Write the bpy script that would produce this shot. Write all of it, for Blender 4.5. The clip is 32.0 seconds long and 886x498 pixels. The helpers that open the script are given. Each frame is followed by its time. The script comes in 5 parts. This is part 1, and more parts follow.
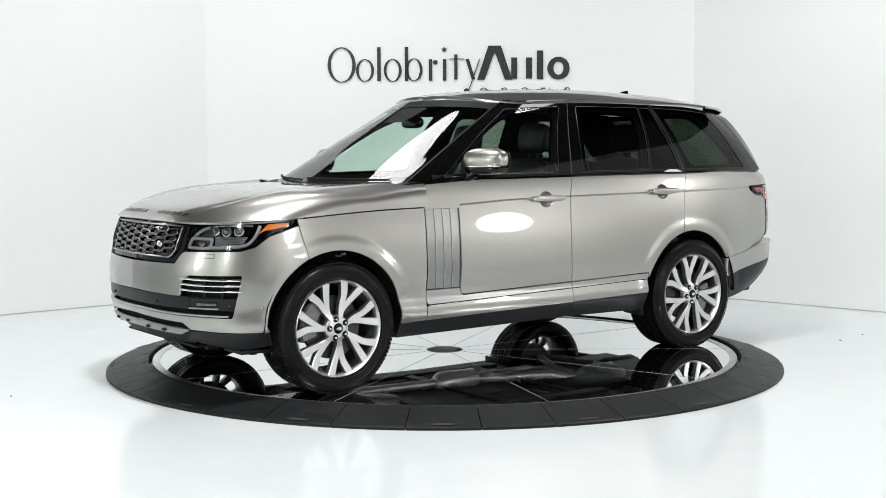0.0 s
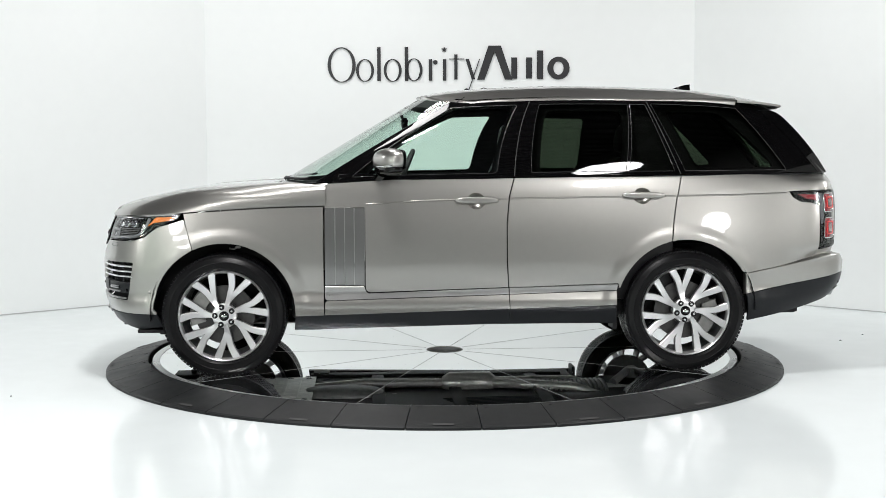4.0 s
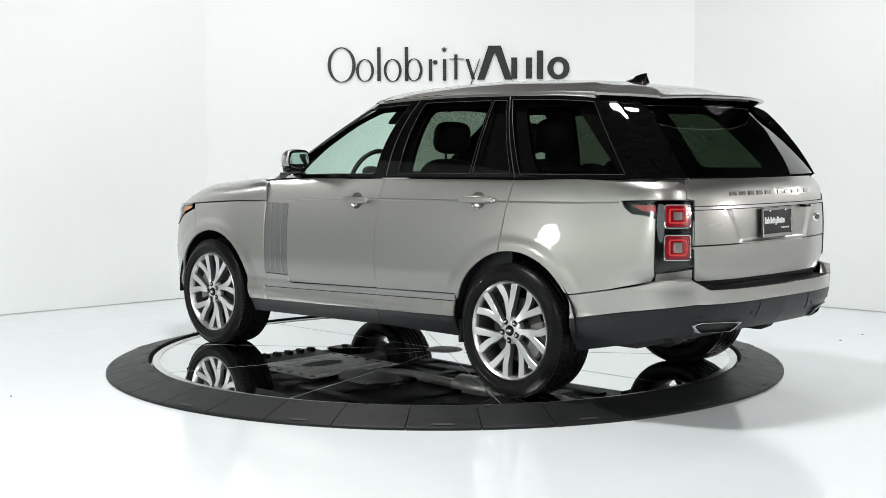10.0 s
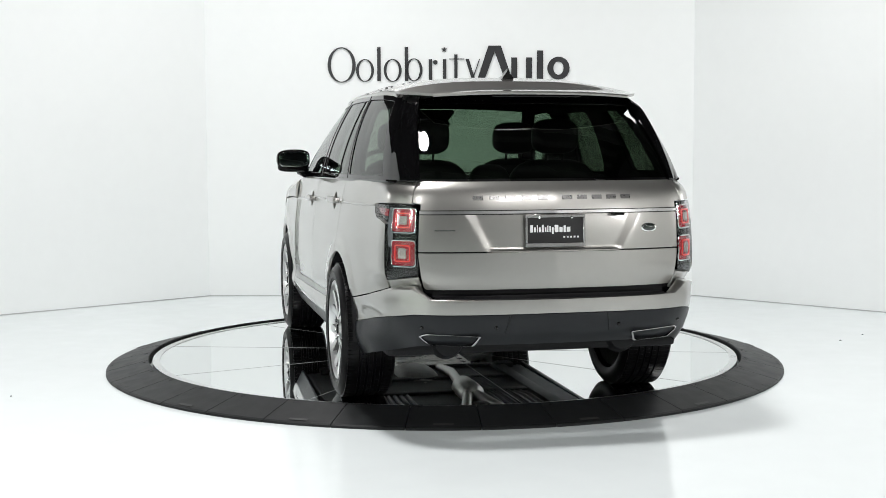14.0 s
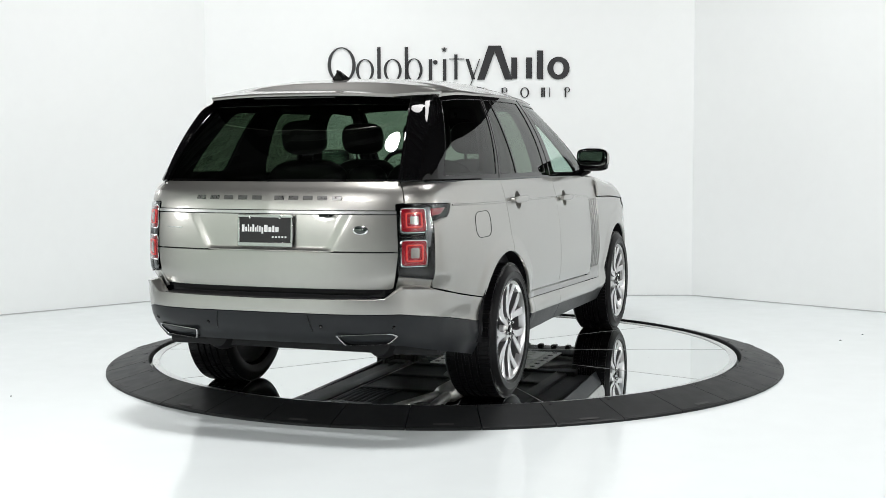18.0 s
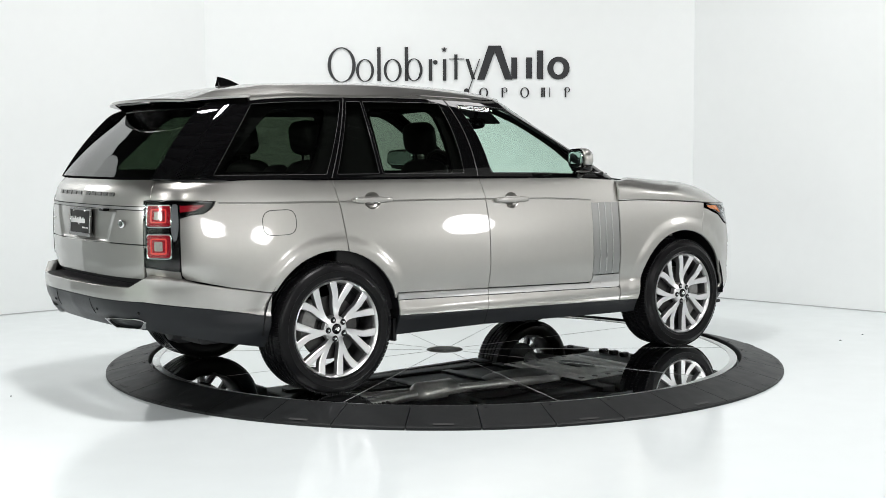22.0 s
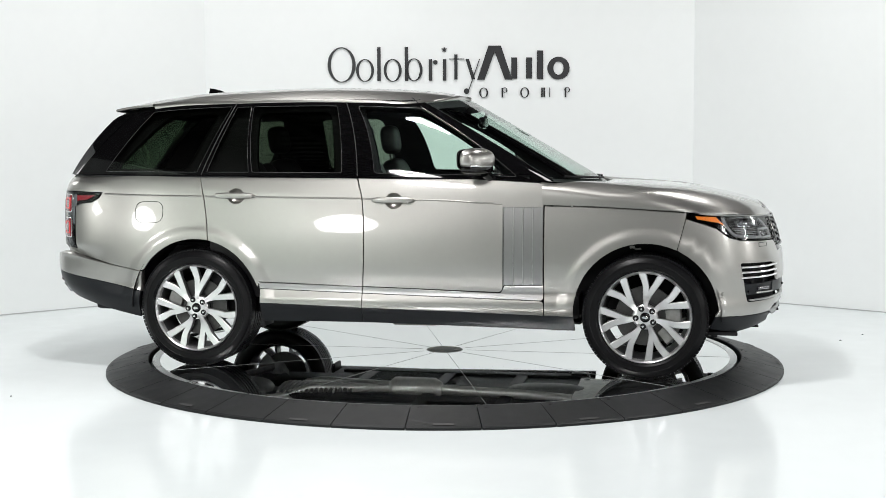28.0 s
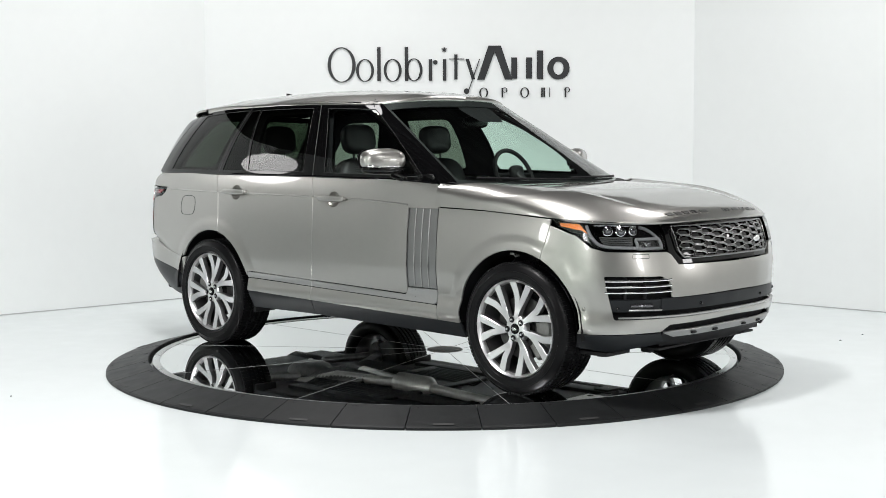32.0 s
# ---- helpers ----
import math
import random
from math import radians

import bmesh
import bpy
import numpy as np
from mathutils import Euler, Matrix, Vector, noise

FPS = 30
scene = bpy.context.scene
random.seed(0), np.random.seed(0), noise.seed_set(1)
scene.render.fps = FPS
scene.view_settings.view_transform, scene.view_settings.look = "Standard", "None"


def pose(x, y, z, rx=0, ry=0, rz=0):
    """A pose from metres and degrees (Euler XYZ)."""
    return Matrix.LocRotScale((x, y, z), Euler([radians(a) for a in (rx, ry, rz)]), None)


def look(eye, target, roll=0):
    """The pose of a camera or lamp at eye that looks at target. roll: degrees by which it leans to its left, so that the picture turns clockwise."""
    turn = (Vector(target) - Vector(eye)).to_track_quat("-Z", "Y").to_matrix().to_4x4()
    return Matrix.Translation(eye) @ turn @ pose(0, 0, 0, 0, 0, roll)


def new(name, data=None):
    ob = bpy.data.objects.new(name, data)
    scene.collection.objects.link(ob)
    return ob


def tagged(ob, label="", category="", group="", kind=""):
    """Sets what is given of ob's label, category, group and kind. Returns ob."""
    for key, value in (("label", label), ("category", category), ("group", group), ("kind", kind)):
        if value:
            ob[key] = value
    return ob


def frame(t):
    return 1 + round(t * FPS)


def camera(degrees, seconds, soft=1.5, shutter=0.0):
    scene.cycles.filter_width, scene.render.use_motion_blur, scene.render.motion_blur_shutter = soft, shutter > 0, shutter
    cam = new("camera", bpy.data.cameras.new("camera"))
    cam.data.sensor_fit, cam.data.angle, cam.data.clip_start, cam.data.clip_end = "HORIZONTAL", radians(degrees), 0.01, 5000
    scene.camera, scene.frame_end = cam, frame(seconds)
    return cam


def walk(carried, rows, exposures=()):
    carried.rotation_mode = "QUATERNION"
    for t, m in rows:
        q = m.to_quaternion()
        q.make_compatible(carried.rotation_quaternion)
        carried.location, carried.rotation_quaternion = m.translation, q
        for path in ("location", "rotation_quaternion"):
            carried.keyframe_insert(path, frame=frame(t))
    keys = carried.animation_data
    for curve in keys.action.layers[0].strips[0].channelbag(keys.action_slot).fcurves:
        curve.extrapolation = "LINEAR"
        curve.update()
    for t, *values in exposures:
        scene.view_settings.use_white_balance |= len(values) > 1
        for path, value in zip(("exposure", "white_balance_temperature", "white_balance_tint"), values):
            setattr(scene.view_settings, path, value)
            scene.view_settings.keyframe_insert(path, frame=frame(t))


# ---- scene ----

cam = camera(38.97, 32.0, 0.8)
EYE = (0.0, -8.818, 1.403)
CAM = Matrix.Translation(EYE) @ pose(0, 0, 0, 90 - 4.46, 0, 0.06) @ pose(0, 0, 0, 0, 0, -0.23)
walk(cam, [(0.0, CAM), (32.0, CAM)])
FLOOR_Z = -0.062

# ---- light ----
world = bpy.data.worlds.new("world")
scene.world = world
world.use_nodes = True
world.node_tree.nodes["Background"].inputs[0].default_value = (0.9, 0.95, 1.0, 1)
world.node_tree.nodes["Background"].inputs[1].default_value = 0.1
scene.view_settings.exposure = 0.0


def lamp(name, eye, target, sx, sy, watts, colour=(1, 1, 1), shape="RECTANGLE"):
    d = bpy.data.lights.new(name, "AREA")
    d.shape, d.size, d.size_y, d.energy, d.color = shape, sx, sy, watts, colour
    ob = new(name, d)
    ob.matrix_world = look(eye, target)
    return ob


# round softboxes beside the set and panels overhead
COOL = (1.0, 0.986, 0.985)
for x, y, z, size, watts in ((4.6, -6.4, 1.88, 0.78, 30), (-3.5, -6.4, 1.86, 0.78, 30), (5.3, -2.4, 1.55, 0.62, 18), (-5.3, -3.4, 1.58, 0.68, 20), (5.3, -0.2, 2.0, 0.5, 12), (-5.3, 0.6, 2.5, 0.75, 14)):
    lamp("softbox_light", (x, y, z), (0, 0, 0.9), size, size, watts, COOL, "DISK")
lamp("overhead_light", (-0.7, -2.35, 5.5), (-0.7, -2.349, 0), 0.75, 0.75, 256, COOL, "DISK")
for x, y in ((-1.5, 1.7), (3.0, 0.6)):
    lamp("overhead_light", (x, y, 5.2), (x, y + 0.001, 0), 1.6, 1.6, 75, COOL, "DISK")
for x, side_x, watts in ((-3.4, -5.75, 290), (3.4, 5.62, 270)):
    lamp("overhead_light", (x, -8.6, 4.8), (side_x, -7.0, 1.0), 1.4, 1.4, watts, COOL, "DISK")


# ---- materials ----
def material(name, colour, rough=0.5, metal=0.0, coat=0.0, grain=0.0, scale=40.0, bump=0.0, spread=0.06, alpha=1.0, ior=1.5):
    m = bpy.data.materials.new(name)
    m.use_nodes = True
    nt = m.node_tree
    b = nt.nodes["Principled BSDF"]
    b.inputs["Roughness"].default_value, b.inputs["Metallic"].default_value = rough, metal
    b.inputs["Coat Weight"].default_value, b.inputs["Coat Roughness"].default_value = coat, 0.03
    b.inputs["IOR"].default_value = ior
    b.inputs["Base Color"].default_value = (*colour, 1)
    if grain or bump:
        tc = nt.nodes.new("ShaderNodeTexCoord")
        fine, wide = nt.nodes.new("ShaderNodeTexNoise"), nt.nodes.new("ShaderNodeTexNoise")
        for n, k in ((fine, scale), (wide, scale / 17)):
            n.inputs["Scale"].default_value, n.inputs["Detail"].default_value = k, 4
            nt.links.new(tc.outputs["Object"], n.inputs["Vector"])
        mix = nt.nodes.new("ShaderNodeMath")
        mix.operation = "ADD"
        nt.links.new(fine.outputs[0], mix.inputs[0])
        nt.links.new(wide.outputs[0], mix.inputs[1])
        ramp = nt.nodes.new("ShaderNodeMapRange")
        ramp.inputs[1].default_value, ramp.inputs[2].default_value = 0.6, 1.4
        ramp.inputs[3].default_value, ramp.inputs[4].default_value = 1 - grain, 1 + grain
        nt.links.new(mix.outputs[0], ramp.inputs[0])
        mul = nt.nodes.new("ShaderNodeVectorMath")
        mul.operation = "SCALE"
        mul.inputs[0].default_value = colour
        nt.links.new(ramp.outputs[0], mul.inputs["Scale"])
        nt.links.new(mul.outputs[0], b.inputs["Base Color"])
        rr = nt.nodes.new("ShaderNodeMapRange")
        rr.inputs[1].default_value, rr.inputs[2].default_value = 0.6, 1.4
        rr.inputs[3].default_value, rr.inputs[4].default_value = max(0, rough - spread), min(1, rough + spread)
        nt.links.new(mix.outputs[0], rr.inputs[0])
        nt.links.new(rr.outputs[0], b.inputs["Roughness"])
        if bump:
            bp = nt.nodes.new("ShaderNodeBump")
            bp.inputs["Strength"].default_value, bp.inputs["Distance"].default_value = bump, 0.003
            nt.links.new(fine.outputs[0], bp.inputs["Height"])
            nt.links.new(bp.outputs[0], b.inputs["Normal"])
    return m


WALL = material("white_wall_paint", (0.845, 0.87, 0.865), 0.55, grain=0.012, scale=9)
RAWWALL = material("pale_green_side_wall_paint", (0.62, 0.72, 0.635), 0.7, grain=0.05, scale=4)
DARKWALL = material("dark_grey_wall_paint", (0.26, 0.27, 0.26), 0.7, grain=0.1, scale=4)
MIDWALL = material("mid_grey_side_wall_paint", (0.33, 0.35, 0.34), 0.7, grain=0.05, scale=4)
GREYWALL = material("pale_grey_side_wall_paint", (0.60, 0.60, 0.585), 0.7, grain=0.05, scale=4)
FLOOR = material("glossy_white_epoxy", (0.77, 0.82, 0.825), 0.12, grain=0.02, scale=5, spread=0.03)
CEIL = material("dark_ceiling_deck", (0.016, 0.016, 0.017), 0.7, grain=0.2, scale=6)
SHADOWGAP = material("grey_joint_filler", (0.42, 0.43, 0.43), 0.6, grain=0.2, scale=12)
CEIL2 = material("grey_purlin_steel", (0.05, 0.05, 0.052), 0.6, grain=0.15, scale=8)
RUBBER = material("black_rubber_mat", (0.013, 0.014, 0.0145), 0.42, grain=0.25, scale=14, bump=0.15, spread=0.08, ior=1.27)
MIRROR = material("mirror_disc", (0.88, 0.91, 0.91), 0.02, 1.0, grain=0.01, scale=3, spread=0.012)
TRIM = material("brushed_trim", (0.75, 0.76, 0.76), 0.3, 1.0, grain=0.05, scale=60)
PAINT = material("metallic_beige_silver_paint", (0.365, 0.358, 0.337), 0.35, 0.93, 1.0, grain=0.02, scale=420, spread=0.008)
PAINT.node_tree.nodes["Principled BSDF"].inputs["Coat IOR"].default_value = 1.52
PAINT.node_tree.nodes["Principled BSDF"].inputs["Coat Roughness"].default_value = 0.008
GREY = material("satin_grey_lower_trim", (0.013, 0.0145, 0.0165), 0.34, 0.0, grain=0.08, scale=80, ior=1.3)
BLACK = material("gloss_black_trim", (0.0022, 0.0022, 0.0024), 0.03, 0, 0.0, grain=0.1, scale=60, spread=0.01, ior=1.38)
MATT = material("matt_black_plastic", (0.012, 0.012, 0.013), 0.55, grain=0.2, scale=50, bump=0.1, ior=1.3)
TYRE = material("tyre_rubber", (0.0048, 0.0048, 0.0053), 0.37, grain=0.2, scale=60, bump=0.1, ior=1.24)
ALLOY = material("machined_silver_alloy", (0.74, 0.74, 0.745), 0.33, 0.92, 0.2, grain=0.02, scale=40, spread=0.01)
CHROME = material("bright_chrome", (0.8, 0.8, 0.8), 0.12, 1.0, grain=0.03, scale=80)
SATIN = material("satin_silver_trim", (0.42, 0.42, 0.415), 0.32, 0.9, grain=0.04, scale=90)
VENT = material("satin_grey_vent", (0.275, 0.275, 0.272), 0.32, 0.95, grain=0.03, scale=30, spread=0.01)
DARKCHROME = material("dark_chrome", (0.42, 0.42, 0.42), 0.2, 1.0, grain=0.05, scale=90)
AMBER = material("amber_plastic", (0.85, 0.22, 0.02), 0.25, 0, 0.5, grain=0.08, scale=150)
FROST = material("frosted_light_guide", (0.20, 0.205, 0.21), 0.3, 0, 0.5, grain=0.06, scale=200)
PROJECTOR = material("projector_glass", (0.10, 0.10, 0.11), 0.05, 0.6, 1.0, grain=0.1, scale=60)
BADGE = material("dark_green_enamel", (0.012, 0.022, 0.017), 0.2, 0, 0.8, grain=0.15, scale=200)
PLATE = material("black_plate", (0.006, 0.006, 0.006), 0.6, grain=0.1, scale=90)
WHITE = material("white_print", (0.8, 0.8, 0.8), 0.5, grain=0.03, scale=90)
RED = material("red_lens", (0.27, 0.006, 0.014), 0.15, 0, 0.8, grain=0.12, scale=160)
CORE = material("smoked_light_core", (0.34, 0.29, 0.27), 0.25, 0.3, 0.8, grain=0.45, scale=260)
SEAL = material("polished_window_edge", (0.05, 0.05, 0.05), 0.25, grain=0.1, scale=90)
STEEL = material("brake_steel", (0.60, 0.585, 0.555), 0.34, 0.55, grain=0.2, scale=40)
STEEL2 = material("dull_cast_metal", (0.24, 0.24, 0.23), 0.5, 0.35, grain=0.35, scale=25, bump=0.2)
LETTER = material("dark_polished_letter_metal", (0.17, 0.168, 0.165), 0.30, 1.0, grain=0.05, scale=90)
TINTED = material("tinted_mirror_glass", (0.60, 0.66, 0.65), 0.02, 1.0, grain=0.02, scale=20, spread=0.01)
GUIDE = material("dim_light_guide", (0.13, 0.135, 0.14), 0.25, 0, 0.6, grain=0.06, scale=200)
TRAY = material("scuffed_aluminium_tray", (0.72, 0.71, 0.68), 0.5, 0.3, grain=0.3, scale=22, bump=0.2)
GUN = material("gunmetal_spoke_side", (0.21, 0.21, 0.212), 0.42, 0.7, grain=0.06, scale=90)
GRILLEMETAL = material("dark_polished_grille", (0.19, 0.19, 0.19), 0.24, 1.0, grain=0.05, scale=90)
BARREL = material("dark_rim_barrel", (0.13, 0.13, 0.132), 0.42, 0.6, grain=0.12, scale=50)
DISC = material("brake_disc_steel", (0.085, 0.084, 0.082), 0.45, 0.7, grain=0.2, scale=60)
LEATHER = material("black_leather", (0.018, 0.018, 0.019), 0.45, grain=0.15, scale=70, bump=0.15, ior=1.33)
CLOTH = material("dark_cloth", (0.011, 0.011, 0.012), 0.85, grain=0.12, scale=120, ior=1.25)
SEAMM = material("pale_seam_filler", (0.30, 0.31, 0.31), 0.5, 0.0, grain=0.1, scale=40)
MARK = material("worn_moulded_mark", (0.032, 0.032, 0.032), 0.6, grain=0.4, scale=90)
HUBGREY = material("worn_pale_grey_hub_paint", (0.50, 0.51, 0.51), 0.45, 0.2, grain=0.15, scale=40)
SIGN = material("black_sign_acrylic", (0.018, 0.019, 0.021), 0.35, grain=0.1, scale=30)


def glowing(name, colour, strength):
    m = material(name, colour, 0.3)
    b = m.node_tree.nodes["Principled BSDF"]
    b.inputs["Emission Color"].default_value = (*colour, 1)
    b.inputs["Emission Strength"].default_value = strength
    return m


REDGLOW = glowing("lit_red_ring", (0.75, 0.03, 0.03), 0.12)


def glass(name, tint, rough=0.018, base=0.075, steep=5.0):
    m = bpy.data.materials.new(name)
    m.use_nodes = True
    nt = m.node_tree
    nt.nodes.remove(nt.nodes["Principled BSDF"])
    fr = nt.nodes.new("ShaderNodeLayerWeight")
    fr.inputs["Blend"].default_value = 0.5
    power, scale = nt.nodes.new("ShaderNodeMath"), nt.nodes.new("ShaderNodeMath")
    power.operation, scale.operation = "POWER", "MULTIPLY_ADD"
    power.inputs[1].default_value, scale.inputs[1].default_value, scale.inputs[2].default_value = steep, 0.9, base
    nt.links.new(fr.outputs["Facing"], power.inputs[0])
    nt.links.new(power.outputs[0], scale.inputs[0])
    tr = nt.nodes.new("ShaderNodeBsdfTransparent")
    tr.inputs[0].default_value = (*tint, 1)
    gl = nt.nodes.new("ShaderNodeBsdfGlossy")
    gl.inputs["Roughness"].default_value = rough
    mx = nt.nodes.new("ShaderNodeMixShader")
    nt.links.new(scale.outputs[0], mx.inputs[0])
    nt.links.new(tr.outputs[0], mx.inputs[1])
    nt.links.new(gl.outputs[0], mx.inputs[2])
    nt.links.new(mx.outputs[0], nt.nodes["Material Output"].inputs[0])
    return m


GLASS = glass("green_tinted_glass", (0.80, 0.93, 0.865), base=0.06)
DARKGLASS = glass("privacy_glass", (0.17, 0.205, 0.165), base=0.035)
REARGLASS = glass("dark_rear_privacy_glass", (0.12, 0.165, 0.12), base=0.045, steep=3.6)
CLEAR = glass("clear_lens", (0.93, 0.94, 0.95), base=0.04)


# ---- mesh helpers ----
def mesh_ob(name, verts, faces, mat, parent=None, smooth=False, normals=None, label=""):
    me = bpy.data.meshes.new(name)
    me.from_pydata([tuple(v) for v in verts], [], faces)
    me.materials.append(mat)
    if smooth:
        me.polygons.foreach_set("use_smooth", [True] * len(me.polygons))
    me.update()
    if normals is not None:
        me.normals_split_custom_set_from_vertices([tuple(n) for n in normals])
    ob = new(name, me)
    if parent is not None:
        ob.parent = parent
    if label:
        ob["label"] = label
    return ob


def part(name, bm, mat, parent=None, label="", smooth=None):
    me = bpy.data.meshes.new(name)
    bmesh.ops.recalc_face_normals(bm, faces=bm.faces)
    bm.to_mesh(me)
    bm.free()
    me.materials.append(mat)
    if smooth is not None:
        me.polygons.foreach_set("use_smooth", [True] * len(me.polygons))
        me.set_sharp_from_angle(angle=radians(smooth))
    ob = new(name, me)
    if parent is not None:
        ob.parent = parent
    if label:
        ob["label"] = label
    return ob


def box(bm, x0, x1, y0, y1, z0, z1, bevel=0.0, seg=2, m=None):
    r = bmesh.ops.create_cube(bm, size=1)["verts"]
    for v in r:
        v.co = Vector(((x0 + x1) / 2 + v.co.x * (x1 - x0), (y0 + y1) / 2 + v.co.y * (y1 - y0), (z0 + z1) / 2 + v.co.z * (z1 - z0)))
    if m is not None:
        for v in r:
            v.co = m @ v.co
    if bevel:
        es = list({e for v in r for e in v.link_edges})
        bmesh.ops.bevel(bm, geom=es, offset=bevel, segments=seg, affect="EDGES", profile=0.6)


def lathe(bm, profile, n=64, axis="y", centre=(0, 0, 0), closed=False):
    """Turns (radius, along) pairs round an axis."""
    rings = []
    for r, a in profile:
        ring = []
        for i in range(n):
            c, s = math.cos(2 * math.pi * i / n) * r, math.sin(2 * math.pi * i / n) * r
            p = {"y": (c, a, s), "z": (c, s, a), "x": (a, c, s)}[axis]
            ring.append(bm.verts.new(Vector(p) + Vector(centre)))
        rings.append(ring)
    pairs = list(zip(rings, rings[1:])) + ([(rings[-1], rings[0])] if closed else [])
    for a, b in pairs:
        for i in range(n):
            bm.faces.new((a[i], a[(i + 1) % n], b[(i + 1) % n], b[i]))
    return rings


def tube(bm, pts, r, n=8):
    """A round bar along points."""
    pts = [Vector(p) for p in pts]
    rings = []
    for i, p in enumerate(pts):
        d = (pts[min(i + 1, len(pts) - 1)] - pts[max(i - 1, 0)]).normalized()
        q = d.to_track_quat("Z", "Y").to_matrix()
        rings.append([bm.verts.new(p + q @ Vector((math.cos(2 * math.pi * k / n) * r, math.sin(2 * math.pi * k / n) * r, 0))) for k in range(n)])
    for a, b in zip(rings, rings[1:]):
        for k in range(n):
            bm.faces.new((a[k], a[(k + 1) % n], b[(k + 1) % n], b[k]))
    bm.faces.new(rings[0])
    bm.faces.new(rings[-1][::-1])


# ---- room ----
def wall(name, a, b, z0=FLOOR_Z, z1=3.3, thick=0.15, mat=None, words="plain white painted studio wall with a faint seam"):
    """A wall whose inner face runs from a to b (its right hand side is the room)."""
    a, b = Vector((*a, 0)), Vector((*b, 0))
    d = (b - a).normalized()
    n = Vector((-d.y, d.x, 0)) * thick
    vs = []
    for z in (z0, z1):
        vs += [(*(p.xy), z) for p in (a, b, b + n, a + n)]
    ob = mesh_ob(name, vs, [(0, 1, 5, 4), (1, 2, 6, 5), (2, 3, 7, 6), (3, 0, 4, 7), (4, 5, 6, 7), (3, 2, 1, 0)], mat or WALL)
    return tagged(ob, words, "wall", kind="structure")


CL, CR = (-2.40, 3.90), (2.50, 3.78)
LW, RW = (-5.75, 0.86), (5.62, 0.82)
BACK = -14.0
wall("wall_back", CL, CR)
wall("wall_left", LW, CL)
wall("wall_right", CR, RW)
wall("wall_side_left", (LW[0], BACK), (LW[0], -3.3), mat=RAWWALL, words="pale green painted side wall beside the white set")
wall("wall_side_left_set", (LW[0], -3.3), LW, mat=MIDWALL, words="mid grey painted side wall next to the white set")
wall("wall_side_right", RW, (RW[0], BACK), mat=GREYWALL, words="pale grey painted side wall beside the white set")
wall("wall_front", (RW[0], BACK), (LW[0], BACK), mat=DARKWALL, words="grey hall wall behind the camera")
for nm, a, b in (("baseboard_back", CL, CR), ("baseboard_left", LW, CL), ("baseboard_right", CR, RW)):
    wall(nm, (Vector(a) * 0.999), (Vector(b) * 0.999), FLOOR_Z, FLOOR_Z + 0.008, 0.02, SHADOWGAP, "thin grey joint where wall meets floor")
# the dark hall above the white set
for nm, a, b in (("hall_wall_back", (-6.1, 4.3), (6.1, 4.3)), ("hall_wall_left", (-6.1, BACK - 0.2), (-6.1, 4.3)), ("hall_wall_right", (6.1, 4.3), (6.1, BACK - 0.2)), ("hall_wall_front", (6.1, BACK - 0.2), (-6.1, BACK - 0.2))):
    wall(nm, a, b, FLOOR_Z, 6.2, 0.1, CEIL, "dark grey hall wall behind the white set")
bm = bmesh.new()
box(bm, -6.2, 6.2, BACK - 0.3, 4.4, FLOOR_Z - 0.1, FLOOR_Z)
tagged(part("floor", bm, FLOOR), "glossy white epoxy studio floor", "floor", kind="structure")
bm = bmesh.new()
box(bm, -6.2, 6.2, BACK - 0.3, 4.4, 6.2, 6.3)
tagged(part("ceiling", bm, CEIL), "dark corrugated metal ceiling deck", "ceiling", kind="structure")
for i in range(30):
    bm = bmesh.new()
    y = -13.5 + i * 0.6
    box(bm, -6.0, 6.0, y, y + 0.22, 5.98, 6.2, 0.01, 1)
    tagged(part("ceiling_purlin", bm, CEIL2), "grey steel ceiling purlin", "beam", "ceiling purlins", "structure")
for x in (-3.4, 0.0, 3.4):
    bm = bmesh.new()
    box(bm, x - 0.14, x + 0.14, BACK, 4.0, 5.55, 5.98, 0.01, 1)
    tagged(part("ceiling_girder", bm, CEIL), "dark steel ceiling girder", "beam", "ceiling girders", "structure")

# ---- turntable ----
DISC_R, RING_IN, RING_OUT, LIP = 2.02, 2.05, 2.328, 0.018
turntable = tagged(new("turntable"), "round mirrored turntable disc with thin radial seams", "turntable")
bm = bmesh.new()
lathe(bm, [(0.001, 0.0), (1.0, 0.0), (DISC_R, 0.0), (DISC_R, -0.04), (0.001, -0.04)], 160, "z")
part("mirror_top", bm, MIRROR, turntable)

# ---- car body surfaces (x forward, y left, z up; origin between the wheels on the disc) ----
def spline(points, per=16):
    """A smooth curve through points (tuples of any length)."""
    P = np.array(points, float)
    P = np.vstack([2 * P[0] - P[1], P, 2 * P[-1] - P[-2]])
    out = []
    for i in range(1, len(P) - 2):
        for k in range(per):
            t = k / per
            a, b, c, d = P[i - 1], P[i], P[i + 1], P[i + 2]
            out.append(0.5 * (2 * b + (c - a) * t + (2 * a - 5 * b + 4 * c - d) * t * t + (3 * b - a - 3 * c + d) * t ** 3))
    out.append(P[-2])
    return np.array(out)


